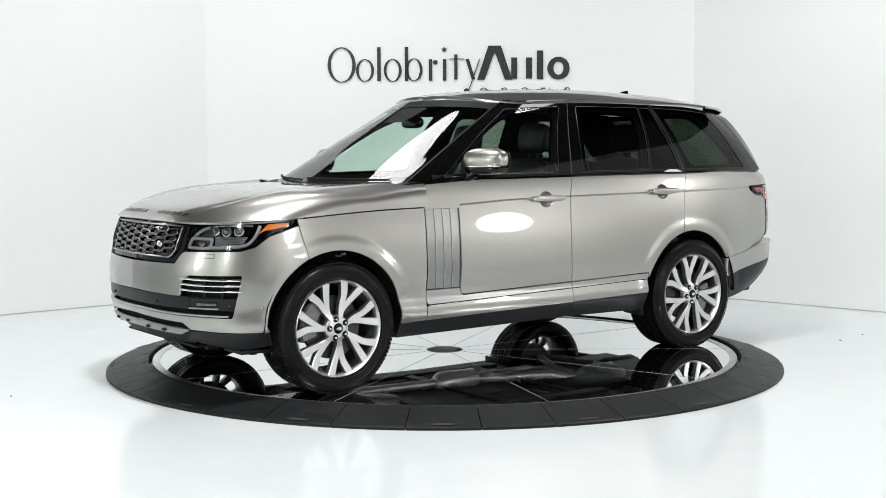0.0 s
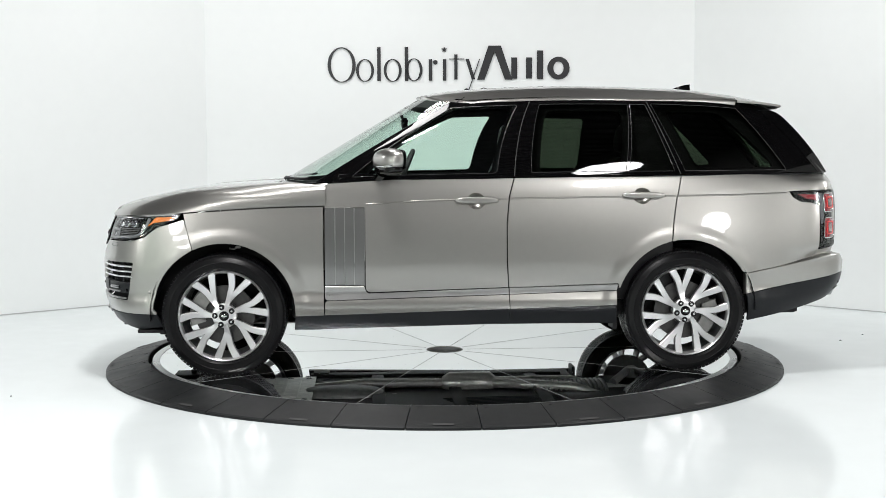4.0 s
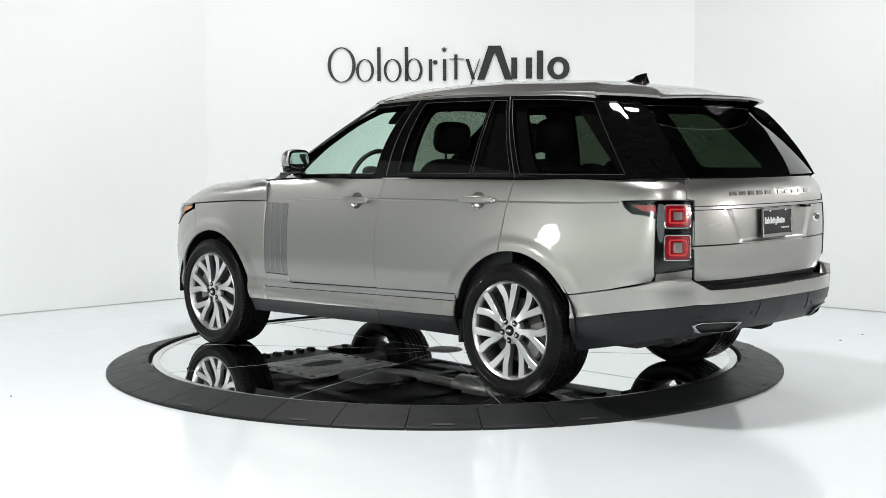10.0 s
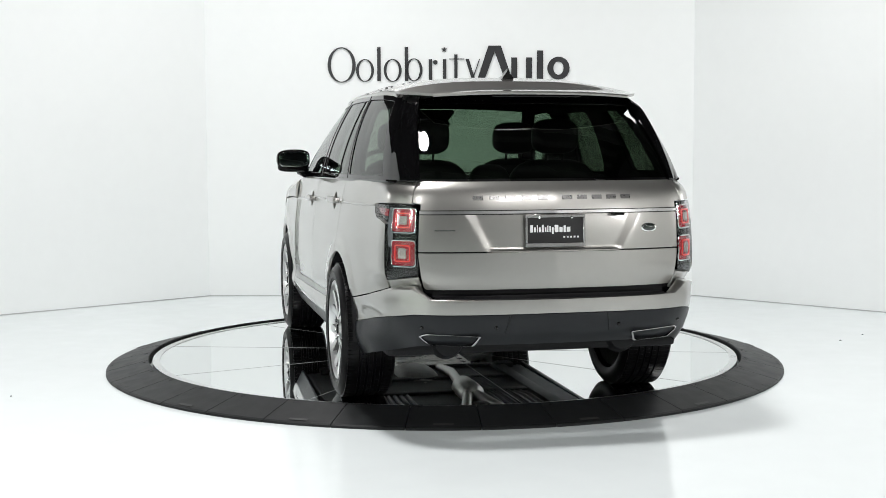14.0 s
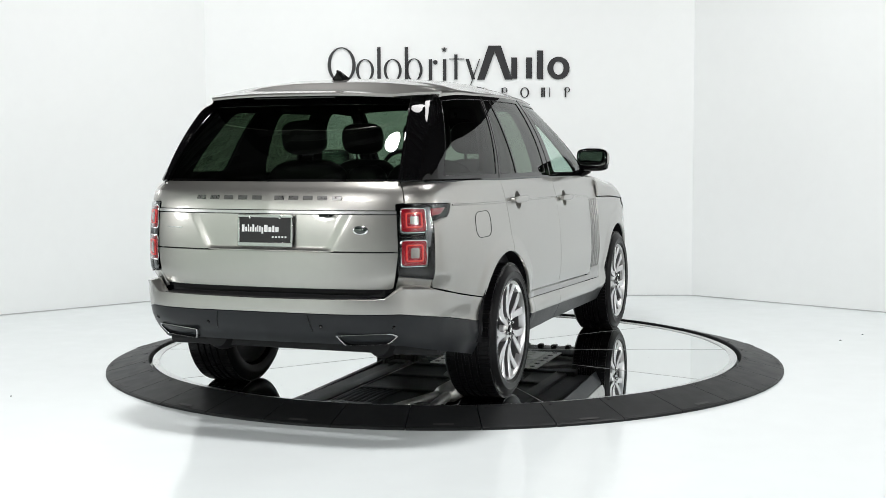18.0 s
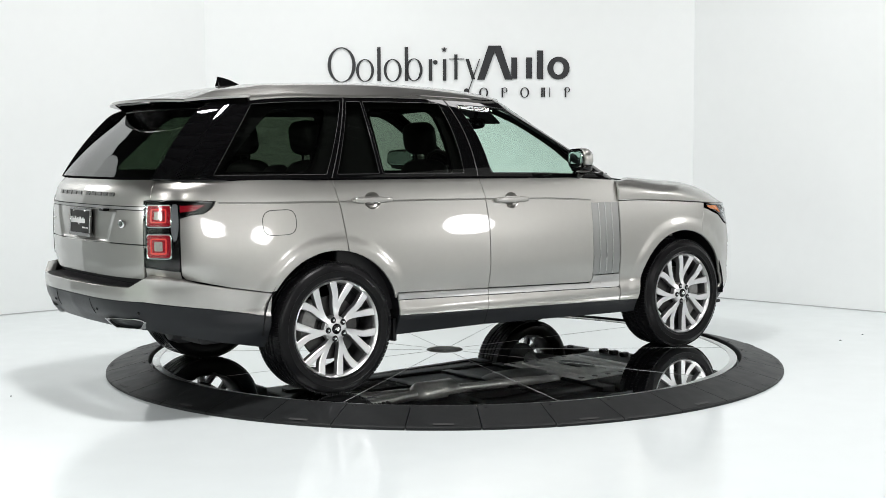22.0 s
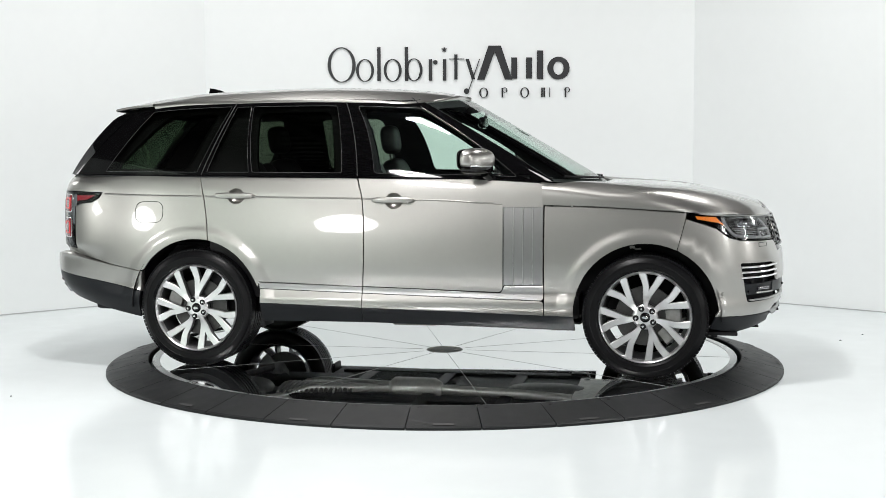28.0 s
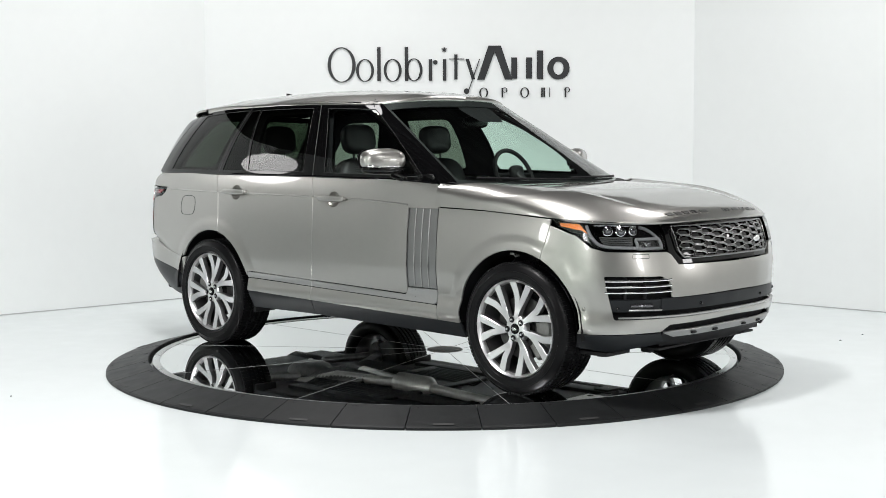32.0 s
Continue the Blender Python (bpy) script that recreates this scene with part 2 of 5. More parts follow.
PLAN = spline([(2.335, 0), (2.32, 0.3), (2.265, 0.55), (2.15, 0.77), (1.98, 0.895), (1.72, 0.945), (1.40, 0.955), (0.9, 0.952), (0.4, 0.955), (-0.4, 0.957),
               (-0.9, 0.955), (-1.45, 0.945), (-1.85, 0.918), (-2.15, 0.865), (-2.38, 0.775), (-2.51, 0.645), (-2.58, 0.40), (-2.60, 0)])
ARC = np.concatenate([[0], np.cumsum(np.hypot(*np.diff(PLAN, axis=0).T))])
S_END = ARC[-1]
TAN = np.gradient(PLAN, ARC, axis=0)
NOR = np.stack([-TAN[:, 1], TAN[:, 0]], 1)
NOR = -NOR / np.linalg.norm(NOR, axis=1)[:, None]
HUB_F, HUB_R, HUB_Z = 1.461, -1.461, 0.382


def table(*rows):
    r = sorted(rows)
    zs, vs = np.array([a for a, b in r]), np.array([b for a, b in r])
    c = spline(list(zip(zs, vs)), 8)
    return c[:, 0], c[:, 1]


IN_SIDE = table((0.24, 0.085), (0.30, 0.052), (0.36, 0.022), (0.41, 0.003), (0.45, 0.001), (0.485, 0.009), (0.52, 0.0165), (0.56, 0.012), (0.62, 0.004), (0.68, 0.0), (0.75, 0.0008), (0.85, 0.0049), (0.93, 0.0115), (1.0, 0.0196), (1.07, 0.0292), (1.11, 0.0350), (1.16, 0.0425), (1.22, 0.0555), (1.26, 0.068))
IN_FRONT = table((0.24, 0.16), (0.34, 0.06), (0.45, 0.012), (0.60, 0.0), (0.72, 0.004), (0.85, 0.03), (0.95, 0.062), (1.02, 0.10), (1.06, 0.15), (1.26, 0.4))
IN_REAR = table((0.24, 0.06), (0.7, 0.01), (0.80, 0.0), (0.95, -0.004), (1.06, 0.0), (1.15, 0.012), (1.21, 0.032), (1.26, 0.068))
IN_BUMPER = table((0.24, 0.20), (0.36, 0.10), (0.42, 0.035), (0.46, -0.010), (0.50, -0.042), (0.55, -0.066), (0.62, -0.077), (0.68, -0.078), (0.72, -0.074), (0.78, -0.065))


def smooth01(a, b, x):
    t = min(1, max(0, (x - a) / (b - a)))
    return t * t * (3 - 2 * t)


def body(s, z, rear=IN_REAR):
    """The lower body's outer skin at s metres round the plan (0: front centre) and height z."""
    a = abs(s)
    x, y = np.interp(a, ARC, PLAN[:, 0]), np.interp(a, ARC, PLAN[:, 1])
    nx, ny = np.interp(a, ARC, NOR[:, 0]), np.interp(a, ARC, NOR[:, 1])
    wf, wr = smooth01(1.25, 0.45, a) if a < 1.3 else 0.0, smooth01(S_END - 1.25, S_END - 0.55, a)
    i = np.interp(z, *IN_SIDE) * (1 - wf - wr) + np.interp(z, *IN_FRONT) * wf + np.interp(z, *rear) * wr
    i -= 0.046 * math.exp(-((a - S_END + 0.84) / 0.20) ** 2) * smooth01(0.68, 0.80, z) * smooth01(1.30, 1.19, z)
    for hx in (HUB_F, HUB_R):
        d = math.hypot(x - hx, z - 0.385)
        if y > 0.7:
            i -= 0.0085 * smooth01(0.555, 0.485, d) * smooth01(0.30, 0.50, z)
    p = Vector((x - nx * i, y - ny * i, z))
    return p if s >= 0 else Vector((p.x, -p.y, p.z))


SIDE_I = [i for i in range(len(PLAN)) if 0.85 < ARC[i] < S_END - 0.6]


def s_at_x(x):
    return float(np.interp(-x, -PLAN[SIDE_I[0]:SIDE_I[-1] + 1, 0], ARC[SIDE_I[0]:SIDE_I[-1] + 1]))


def side(x, z):
    return body(s_at_x(x), z)


def front(y, z):
    k = next(i for i in range(len(PLAN)) if PLAN[i, 1] > 0.93)
    return body(math.copysign(float(np.interp(abs(y), PLAN[:k, 1], ARC[:k])), y), z)


REAR_I = next(i for i in range(len(PLAN) - 1, 0, -1) if PLAN[i, 1] > 0.86)


def s_at_rear_y(y):
    q = PLAN[REAR_I:][::-1]
    return float(np.interp(abs(y), q[:, 1], ARC[REAR_I:][::-1]))


def rear(y, z):
    return body(math.copysign(s_at_rear_y(y), y), z)


def rear_bumper_skin(r, z):
    """The rear bumper by the distance r round it from the rear centre, left positive."""
    return body(math.copysign(S_END - abs(r), r), z, IN_BUMPER)


def bumper(s, z):
    return body(s, z, IN_BUMPER)


# greenhouse: the belt ring and the roof ring, point for point (front centre to rear centre)
BELT = spline([(1.17, 0, 1.19), (1.125, 0.36, 1.195), (0.990, 0.69, 1.20), (0.80, 0.865, 1.215), (0.40, 0.885, 1.232), (-0.37, 0.892, 1.245), (-0.9, 0.89, 1.25),
               (-1.45, 0.878, 1.252), (-1.95, 0.83, 1.255), (-2.28, 0.775, 1.258), (-2.45, 0.685, 1.258), (-2.515, 0.4, 1.258), (-2.532, 0, 1.258)])
ROOF = spline([(0.20, 0, 1.765), (0.17, 0.3, 1.757), (0.09, 0.52, 1.742), (-0.06, 0.645, 1.722), (-0.25, 0.680, 1.728), (-0.62, 0.697, 1.738), (-0.95, 0.70, 1.738),
               (-1.28, 0.695, 1.733), (-1.62, 0.675, 1.722), (-1.91, 0.645, 1.698), (-2.03, 0.585, 1.680), (-2.07, 0.36, 1.684), (-2.085, 0, 1.686)])


def house(k, v):
    """The greenhouse skin: k counts the ring's points from the front, v runs from belt (0) to roof (1)."""
    a = abs(k)
    i = min(a * 16, len(BELT) - 1.001)
    j, f = int(i), i - int(i)
    b, r = BELT[j] * (1 - f) + BELT[j + 1] * f, ROOF[j] * (1 - f) + ROOF[j + 1] * f
    p = b + (r - b) * v
    d = ROOF[min(j + 1, len(ROOF) - 1)] - ROOF[max(j - 1, 0)]
    n = np.array([-d[1], d[0]]) * -1
    n /= np.linalg.norm(n) + 1e-9
    p = p + np.array([n[0], n[1], 0.5]) * (0.004 + 0.018 * smooth01(2.3, 3.3, a)) * 4 * v * (1 - v)
    return Vector((p[0], math.copysign(p[1], k) if k < 0 else p[1], p[2]))


ROOF_C = spline([(0.24, 1.772), (0.0, 1.812), (-0.4, 1.838), (-0.9, 1.847), (-1.5, 1.827), (-1.72, 1.806), (-2.0, 1.768), (-2.32, 1.720)])
ROOF_DROP = table((-0.5, 0.100), (0.6, 0.100), (1.1, 0.098), (1.5, 0.082), (1.85, 0.058), (2.3, 0.022), (2.5, 0.020))


def roof(x, y):
    zc = float(np.interp(-x, -ROOF_C[:, 0], ROOF_C[:, 1]))
    w = float(np.interp(-x, [-0.24, 0.0, 0.3, 1.0, 1.6, 2.0, 2.35], [0.60, 0.66, 0.69, 0.71, 0.69, 0.66, 0.62]))
    e = float(np.interp(-x, *ROOF_DROP)) * abs(y / w) ** 3.1
    return Vector((x, y, zc - e))


HOOD_C = spline([(0.75, 1.235), (1.15, 1.217), (1.5, 1.202), (1.8, 1.174), (2.0, 1.142), (2.12, 1.110), (2.19, 1.076), (2.235, 1.030), (2.26, 0.97)])
HOOD_E = spline([(0.75, 1.07), (1.2, 1.06), (1.7, 1.03), (2.0, 1.01), (2.26, 0.97)])
HOOD_W = spline([(0.75, 0.940), (1.2, 0.948), (1.6, 0.940), (1.85, 0.905), (2.05, 0.83), (2.2, 0.70), (2.26, 0.6)])


def hood(u, q):
    """The clamshell bonnet: u from cowl (0) to nose (1), q from the left edge (1) over the centre (0) to the right (-1)."""
    a = abs(q)
    xr = 1.19 - 0.365 * min(1.0, a / 0.80) ** 2.2
    xf = 2.235 - 0.50 * a ** 3.2
    ang = a * math.pi / 2
    across, up = math.sin(ang) ** 0.52, max(0.0, math.cos(ang)) ** 0.50

    def skin(x):
        zc, ze, w = (float(np.interp(x, c[:, 0], c[:, 1])) for c in (HOOD_C, HOOD_E, HOOD_W))
        return w * across, ze + (zc - ze) * up
    x = xr + (xf - xr) * u
    y, z = skin(x)
    low = float(np.interp(xf, [1.69, 1.9, 2.1, 2.24], [1.030, 1.020, 1.010, 1.005]))
    z -= max(0.0, skin(xf)[1] - low) * smooth01(0.45, 1.0, u)
    z -= 0.012 * smooth01(0.365, 0.295, a) * smooth01(0.97, 0.72, u)
    z += 0.024 * smooth01(0.25, 0.62, a) * smooth01(1.0, 0.82, a) * smooth01(0.40, 0.0, u)
    return Vector((x, math.copysign(y, q), z))


def normal(surf, a, b, out, e=2e-3):
    n = (surf(a + e, b) - surf(a - e, b)).cross(surf(a, b + e) - surf(a, b - e))
    n.normalize()
    p = surf(a, b)
    return -n if n.dot(p - Vector(out)) < 0 else n


from mathutils.geometry import delaunay_2d_cdt


def dense(poly, step):
    out = []
    for (a, b), (c, d) in zip(poly, poly[1:] + poly[:1]):
        n = max(1, int(math.hypot(c - a, d - b) / step))
        out += [(a + (c - a) * i / n, b + (d - b) * i / n) for i in range(n)]
    return out


def inside(p, poly):
    hit = False
    for (a, b), (c, d) in zip(poly, poly[1:] + poly[:1]):
        if (b > p[1]) != (d > p[1]) and p[0] < (c - a) * (p[1] - b) / (d - b) + a:
            hit = not hit
    return hit


def rounded(poly, r, n=4):
    """The polygon with its corners rounded by about r; a corner given as (a, b, r2) takes its own radius."""
    out, m = [], len(poly)
    for i in range(m):
        p = Vector(poly[i][:2])
        rr = poly[i][2] if len(poly[i]) > 2 else r
        a, c = Vector(poly[i - 1][:2]), Vector(poly[(i + 1) % m][:2])
        da, dc = (a - p), (c - p)
        k = min(rr, da.length * 0.45, dc.length * 0.45)
        if k < 1e-4:
            out.append(tuple(p))
            continue
        s, e = p + da.normalized() * k, p + dc.normalized() * k
        for j in range(n + 1):
            t = j / n
            out.append(tuple(s * (1 - t) ** 2 + p * 2 * t * (1 - t) + e * t * t))
    return out


def panel(name, poly, surf, mat, parent, step=0.05, out=(0, 0, 0.7), rim=0.018, lift=0.0, mirror=False, label="", holes=(), scale=1.0, smooth=True):
    """A sheet that covers the polygon (in the surface's own two numbers), lies on the surface, and has a folded-back rim."""
    poly = dense([tuple(p[:2]) for p in poly], step * scale)
    loops = [poly] + [dense([tuple(p[:2]) for p in h], step * scale) for h in holes]
    st = step * scale
    xs, ys = [p[0] for p in poly], [p[1] for p in poly]
    pts, edges = [], []
    for lp in loops:
        o = len(pts)
        pts += lp
        edges += [(o + i, o + (i + 1) % len(lp)) for i in range(len(lp))]
    edge_pts = np.array(pts)
    na, nb = int((max(xs) - min(xs)) / st) + 1, int((max(ys) - min(ys)) / st) + 1
    for i in range(1, na + 1):
        for j in range(1, nb + 1):
            p = (min(xs) + (i - 0.5 * (j % 2)) * st, min(ys) + j * st)
            if inside(p, poly) and not any(inside(p, h) for h in loops[1:]) and np.min(np.hypot(edge_pts[:, 0] - p[0], edge_pts[:, 1] - p[1])) > st * 0.45:
                pts.append(p)
    res = delaunay_2d_cdt([Vector(p) for p in pts], edges, [], 2 if holes else 1, 1e-6)
    pv, faces = [tuple(v) for v in res[0]], [tuple(f) for f in res[2]]
    if holes:
        faces = [f for f in faces if inside((sum(pv[i][0] for i in f) / 3, sum(pv[i][1] for i in f) / 3), poly) and not any(inside((sum(pv[i][0] for i in f) / 3, sum(pv[i][1] for i in f) / 3), h) for h in loops[1:])]
    nrm = [normal(surf, a, b, out) for a, b in pv]
    verts = [surf(a, b) + n * lift for (a, b), n in zip(pv, nrm)]
    fixed = []
    for f in faces:
        n = (verts[f[1]] - verts[f[0]]).cross(verts[f[2]] - verts[f[0]])
        fixed.append(f if n.dot(nrm[f[0]]) > 0 else f[::-1])
    count = {}
    for f in fixed:
        for i in range(3):
            e = (f[i], f[(i + 1) % 3])
            count[e] = count.get(e, 0) + 1
    normals = list(nrm)
    if rim:
        for a, b in [e for e in count if (e[1], e[0]) not in count]:
            va, vb, o = verts[a], verts[b], len(verts)
            n = (vb - va).cross(nrm[a])
            n = n.normalized() if n.length > 1e-9 else nrm[a]
            verts += [va, vb, vb - nrm[b] * rim, va - nrm[a] * rim]
            normals += [(n * 0.7 + nrm[a]).normalized(), (n * 0.7 + nrm[b]).normalized(), n, n]
            fixed.append((o + 1, o, o + 3, o + 2))
    obs = [mesh_ob(name, verts, fixed, mat, parent, smooth, normals if smooth else None, label)]
    if mirror:
        obs.append(mesh_ob(name, [(v[0], -v[1], v[2]) for v in verts], [f[::-1] for f in fixed], mat, parent, smooth,
                           [(n[0], -n[1], n[2]) for n in normals] if smooth else None, label))
    return obs

# ---- car ----
car = tagged(new("car"), "metallic beige-silver luxury SUV with black pillars and silver alloy wheels", "car")
PIVOT = (0.022, -0.019)
ARCH_R, ARCH_Z = 0.445, 0.392
GAP = 0.0042


def arch(hx, a0, a1, r=ARCH_R, n=18):
    """Points along a wheel opening from angle a0 to a1 (degrees, 0 forward, 90 up)."""
    return [(hx + r * math.cos(radians(a0 + (a1 - a0) * i / n)), ARCH_Z + r * math.sin(radians(a0 + (a1 - a0) * i / n))) for i in range(n + 1)]


def pair(name, build, mat, parents=(None, None), label="", smooth=40):
    """A left part and its mirror image."""
    obs = []
    for sgn, par in zip((1, -1), parents):
        bm = bmesh.new()
        build(bm)
        if sgn < 0:
            for v in bm.verts:
                v.co.y *= -1
        obs.append(part(name, bm, mat, par or car, label, smooth))
    return obs


def flip(poly):
    return [(-a, b) for a, b in poly[::-1]]


def on(surf, a, b, lift=0.0):
    return surf(a, b) + normal(surf, a, b, (0, 0, 0.8)) * lift


def path_on(surf, pts, lift=0.0, per=6):
    c = spline(pts, per) if len(pts) > 2 else [np.array(pts[0]) + (np.array(pts[1]) - np.array(pts[0])) * i / 10 for i in range(11)]
    return [on(surf, float(p[0]), float(p[1]), lift) for p in c]


def blob(bm, centre, size, power=2.6, nu=24, nv=14, m=None):
    """A rounded lump: a superellipsoid."""
    def sp(v, e):
        return math.copysign(abs(v) ** e, v)
    e = 2 / power
    rows = []
    for j in range(nv + 1):
        lat = -math.pi / 2 + math.pi * j / nv
        row = []
        for i in range(nu):
            lon = 2 * math.pi * i / nu
            p = Vector((size[0] * sp(math.cos(lat), e) * sp(math.cos(lon), e), size[1] * sp(math.cos(lat), e) * sp(math.sin(lon), e), size[2] * sp(math.sin(lat), e)))
            p = (m @ p if m is not None else p) + Vector(centre)
            row.append(p)
        rows.append(row)
    bottom, top = bm.verts.new(rows[0][0]), bm.verts.new(rows[-1][0])
    vs = [[bm.verts.new(p) for p in r] for r in rows[1:-1]]
    for a, b in zip(vs, vs[1:]):
        for i in range(nu):
            bm.faces.new((a[i], a[(i + 1) % nu], b[(i + 1) % nu], b[i]))
    for i in range(nu):
        bm.faces.new((bottom, vs[0][(i + 1) % nu], vs[0][i]))
        bm.faces.new((top, vs[-1][i], vs[-1][(i + 1) % nu]))


# ---- side panels ----
def groove(x):
    """The dark line along the foot of the doors; it climbs towards the rear."""
    return 0.534 - 0.027 * x


def trim_low(x):
    return 0.4936 - 0.0246 * x


def sill(x):
    return 0.3995 - 0.0255 * x


FENDER_X = 0.835
hood_edge = [(x, float(np.interp(x, HOOD_E[:, 0], HOOD_E[:, 1])) - 2 * GAP) for x in (FENDER_X + GAP, 1.0, 1.2, 1.4, 1.55, 1.706)]
wings = panel("front_wing", hood_edge + [(1.698, 0.985), (1.682, 0.92), (1.647, 0.797)] + arch(HUB_F, 65, 180) + [(HUB_F - ARCH_R, sill(1.0)), (FENDER_X + GAP, sill(0.84))],
              side, PAINT, car, 0.02, mirror=True)
SEAM_B = [(-0.37, 1.242), (-0.335, 1.12), (-0.318, 0.95), (-0.318, 0.7), (-0.328, groove(-0.33))]
SEAM_C = [(-1.446, 1.249), (-1.405, 1.08), (-1.385, 0.95), (-1.372, 0.828)]
HANDLES, CUP = ((-0.128, 1.092), (-1.190, 1.118)), (0.058, 0.052)


def dish(x0, z0):
    return [(x0 + 0.005 + CUP[0] * math.cos(2 * math.pi * i / 24), z0 - 0.002 + CUP[1] * math.sin(2 * math.pi * i / 24)) for i in range(24)]


front_doors = panel("front_door", rounded([(0.575, groove(0.575) + 0.002, 0.035), (0.575, 1.055, 0.01), (FENDER_X - GAP, 1.055, 0), (FENDER_X - GAP, 1.196, 0), (0.80, 1.203, 0), (0.40, 1.226, 0)] + [(x + GAP, z, 0) for x, z in SEAM_B[:-1]] + [(SEAM_B[-1][0] + GAP, groove(-0.33) + 0.002, 0)], 0),
                    side, PAINT, car, 0.035, mirror=True, holes=[dish(*HANDLES[0])])
rear_doors = panel("rear_door", [(x - GAP, z) for x, z in SEAM_B[::-1]] + [(x + GAP, z) for x, z in SEAM_C] + arch(HUB_R, 77, 18, n=10) + [(HUB_R + ARCH_R - 0.012, groove(-1.0) + 0.002)],
                   side, PAINT, car, 0.022, mirror=True, holes=[dish(*HANDLES[1])])
# lower door trim and painted sill cover
trim_f = rounded([(FENDER_X - GAP, 0.560, 0), (0.588, 0.560, 0.004), (0.568, groove(0.57) - 0.006, 0.02), (-0.326, groove(-0.326) - 0.006, 0), (-0.328, trim_low(-0.328), 0), (FENDER_X - GAP, trim_low(0.83), 0.025)], 0)
trim_r = [(-0.334, groove(-0.334) - 0.006), (HUB_R + ARCH_R - 0.006, groove(-1.02) - 0.006), (HUB_R + ARCH_R - 0.003, trim_low(-1.02)), (-0.334, trim_low(-0.334))]
for poly, doors in ((trim_f, front_doors), (trim_r, rear_doors)):
    for ob, d in zip(panel("door_trim", poly, side, SATIN, car, 0.03, lift=0.003, mirror=True, label="satin silver trim strip"), doors):
        ob.parent = d
R_END = HUB_R + ARCH_R
panel("sill_cover", rounded([(FENDER_X - GAP, trim_low(0.83) - 0.005, 0.02), (-0.329, trim_low(-0.329) - 0.005, 0), (-0.332, sill(-0.332), 0), (FENDER_X - GAP, sill(0.83), 0)], 0), side, PAINT, car, 0.02, mirror=True)
panel("sill_cover", [(-0.335, trim_low(-0.335) - 0.005), (R_END, trim_low(R_END) - 0.005), (R_END, sill(R_END)), (-0.338, sill(-0.338))], side, PAINT, car, 0.02, mirror=True)
panel("side_sill", [(HUB_F - ARCH_R, sill(1.016) - 0.004), (-0.333, sill(-0.333) - 0.004), (-0.333, 0.306), (HUB_F - ARCH_R + 0.01, 0.279)], side, GREY, car, 0.04, lift=-0.004, mirror=True)
panel("side_sill", [(-0.339, sill(-0.339) - 0.004), (R_END, sill(R_END) - 0.004), (R_END, 0.300), (-0.339, 0.306)], side, GREY, car, 0.04, lift=-0.004, mirror=True)
quarters = panel("rear_quarter", [(x - GAP, z) for x, z in SEAM_C] + arch(HUB_R, 82, 148, n=12) + [(-1.87, 0.62), (-2.10, 0.66), (-2.33, 0.712), (-2.348, 0.74), (-2.352, 1.045), (-2.30, 1.062), (-2.235, 1.068), (-2.185, 1.100), (-2.165, 1.138), (-2.38, 1.146), (-2.472, 1.146), (-2.472, 1.20), (-2.470, 1.252), (-2.1, 1.254)],
                 side, PAINT, car, 0.022, mirror=True)
# side vents: a satin panel with fins
def vent_sheet(bm):
    xs = (0.583, 0.645, 0.705, 0.765, FENDER_X - 0.006)
    for xa, xb in zip(xs, xs[1:]):
        rows = []
        for j in range(15):
            z = 0.566 + 0.488 * j / 14
            rows.append([bm.verts.new(on(side, xa + (xb - xa) * i / 4, z, -0.006 + 0.0015 * i / 4)) for i in range(5)])
        for p, q in zip(rows, rows[1:]):
            for i in range(4):
                bm.faces.new((p[i], p[i + 1], q[i + 1], q[i]))
        for p, q in zip(rows, rows[1:]):
            back = [bm.verts.new(v.co + (on(side, xb, v.co.z, -0.03) - on(side, xb, v.co.z, 0.0))) for v in (p[4], q[4])]
            bm.faces.new((p[4], q[4], back[1], back[0]))


vents = pair("side_vent", vent_sheet, VENT, label="satin grey vertical side vent", smooth=40)
for x in (0.645, 0.705, 0.765):
    pair("vent_fin", lambda bm, x=x: tube(bm, path_on(side, [(x, 1.052), (x, 0.8), (x, 0.569)], -0.003), 0.0032, 6), SATIN, vents)
pair("vent_edge", lambda bm: tube(bm, path_on(side, [(0.580, 1.056), (0.580, 0.8), (0.582, 0.562)], 0.0), 0.0035, 6), VENT, vents)
# waist crease
CREASE = [(0.80, 1.060), (0.56, 1.074), (0.2, 1.094), (-0.31, 1.104), (-0.9, 1.110), (-1.43, 1.114), (-1.9, 1.120), (-2.16, 1.126)]
cx, cz = [c[0] for c in CREASE][::-1], [c[1] for c in CREASE][::-1]
for obs, xa, xb in ((front_doors, 0.57, -0.324), (rear_doors, -0.336, -1.40), (quarters, -1.42, -2.15)):
    pts = [(xa + (xb - xa) * i / 20, float(np.interp(xa + (xb - xa) * i / 20, cx, cz))) for i in range(21)]
    pair("crease_line", lambda bm, pts=pts: tube(bm, [on(side, a, b, -0.0005) for a, b in pts], 0.0058, 8), PAINT, obs)


# door handles: a bar over a dished cup
def handle_bar(bm, x0, z0):
    o = on(side, x0, z0, 0.027)
    yaw = math.atan2(side(x0 + 0.1, z0).y - side(x0 - 0.1, z0).y, 0.2)
    blob(bm, o, (0.132, 0.013, 0.0200), 3.4, 40, 14, Matrix.Rotation(yaw, 3, "Z"))
    for dx in (0.118, -0.118):
        blob(bm, on(side, x0 + dx, z0, 0.010), (0.020, 0.022, 0.014), 2.4, 12, 8)


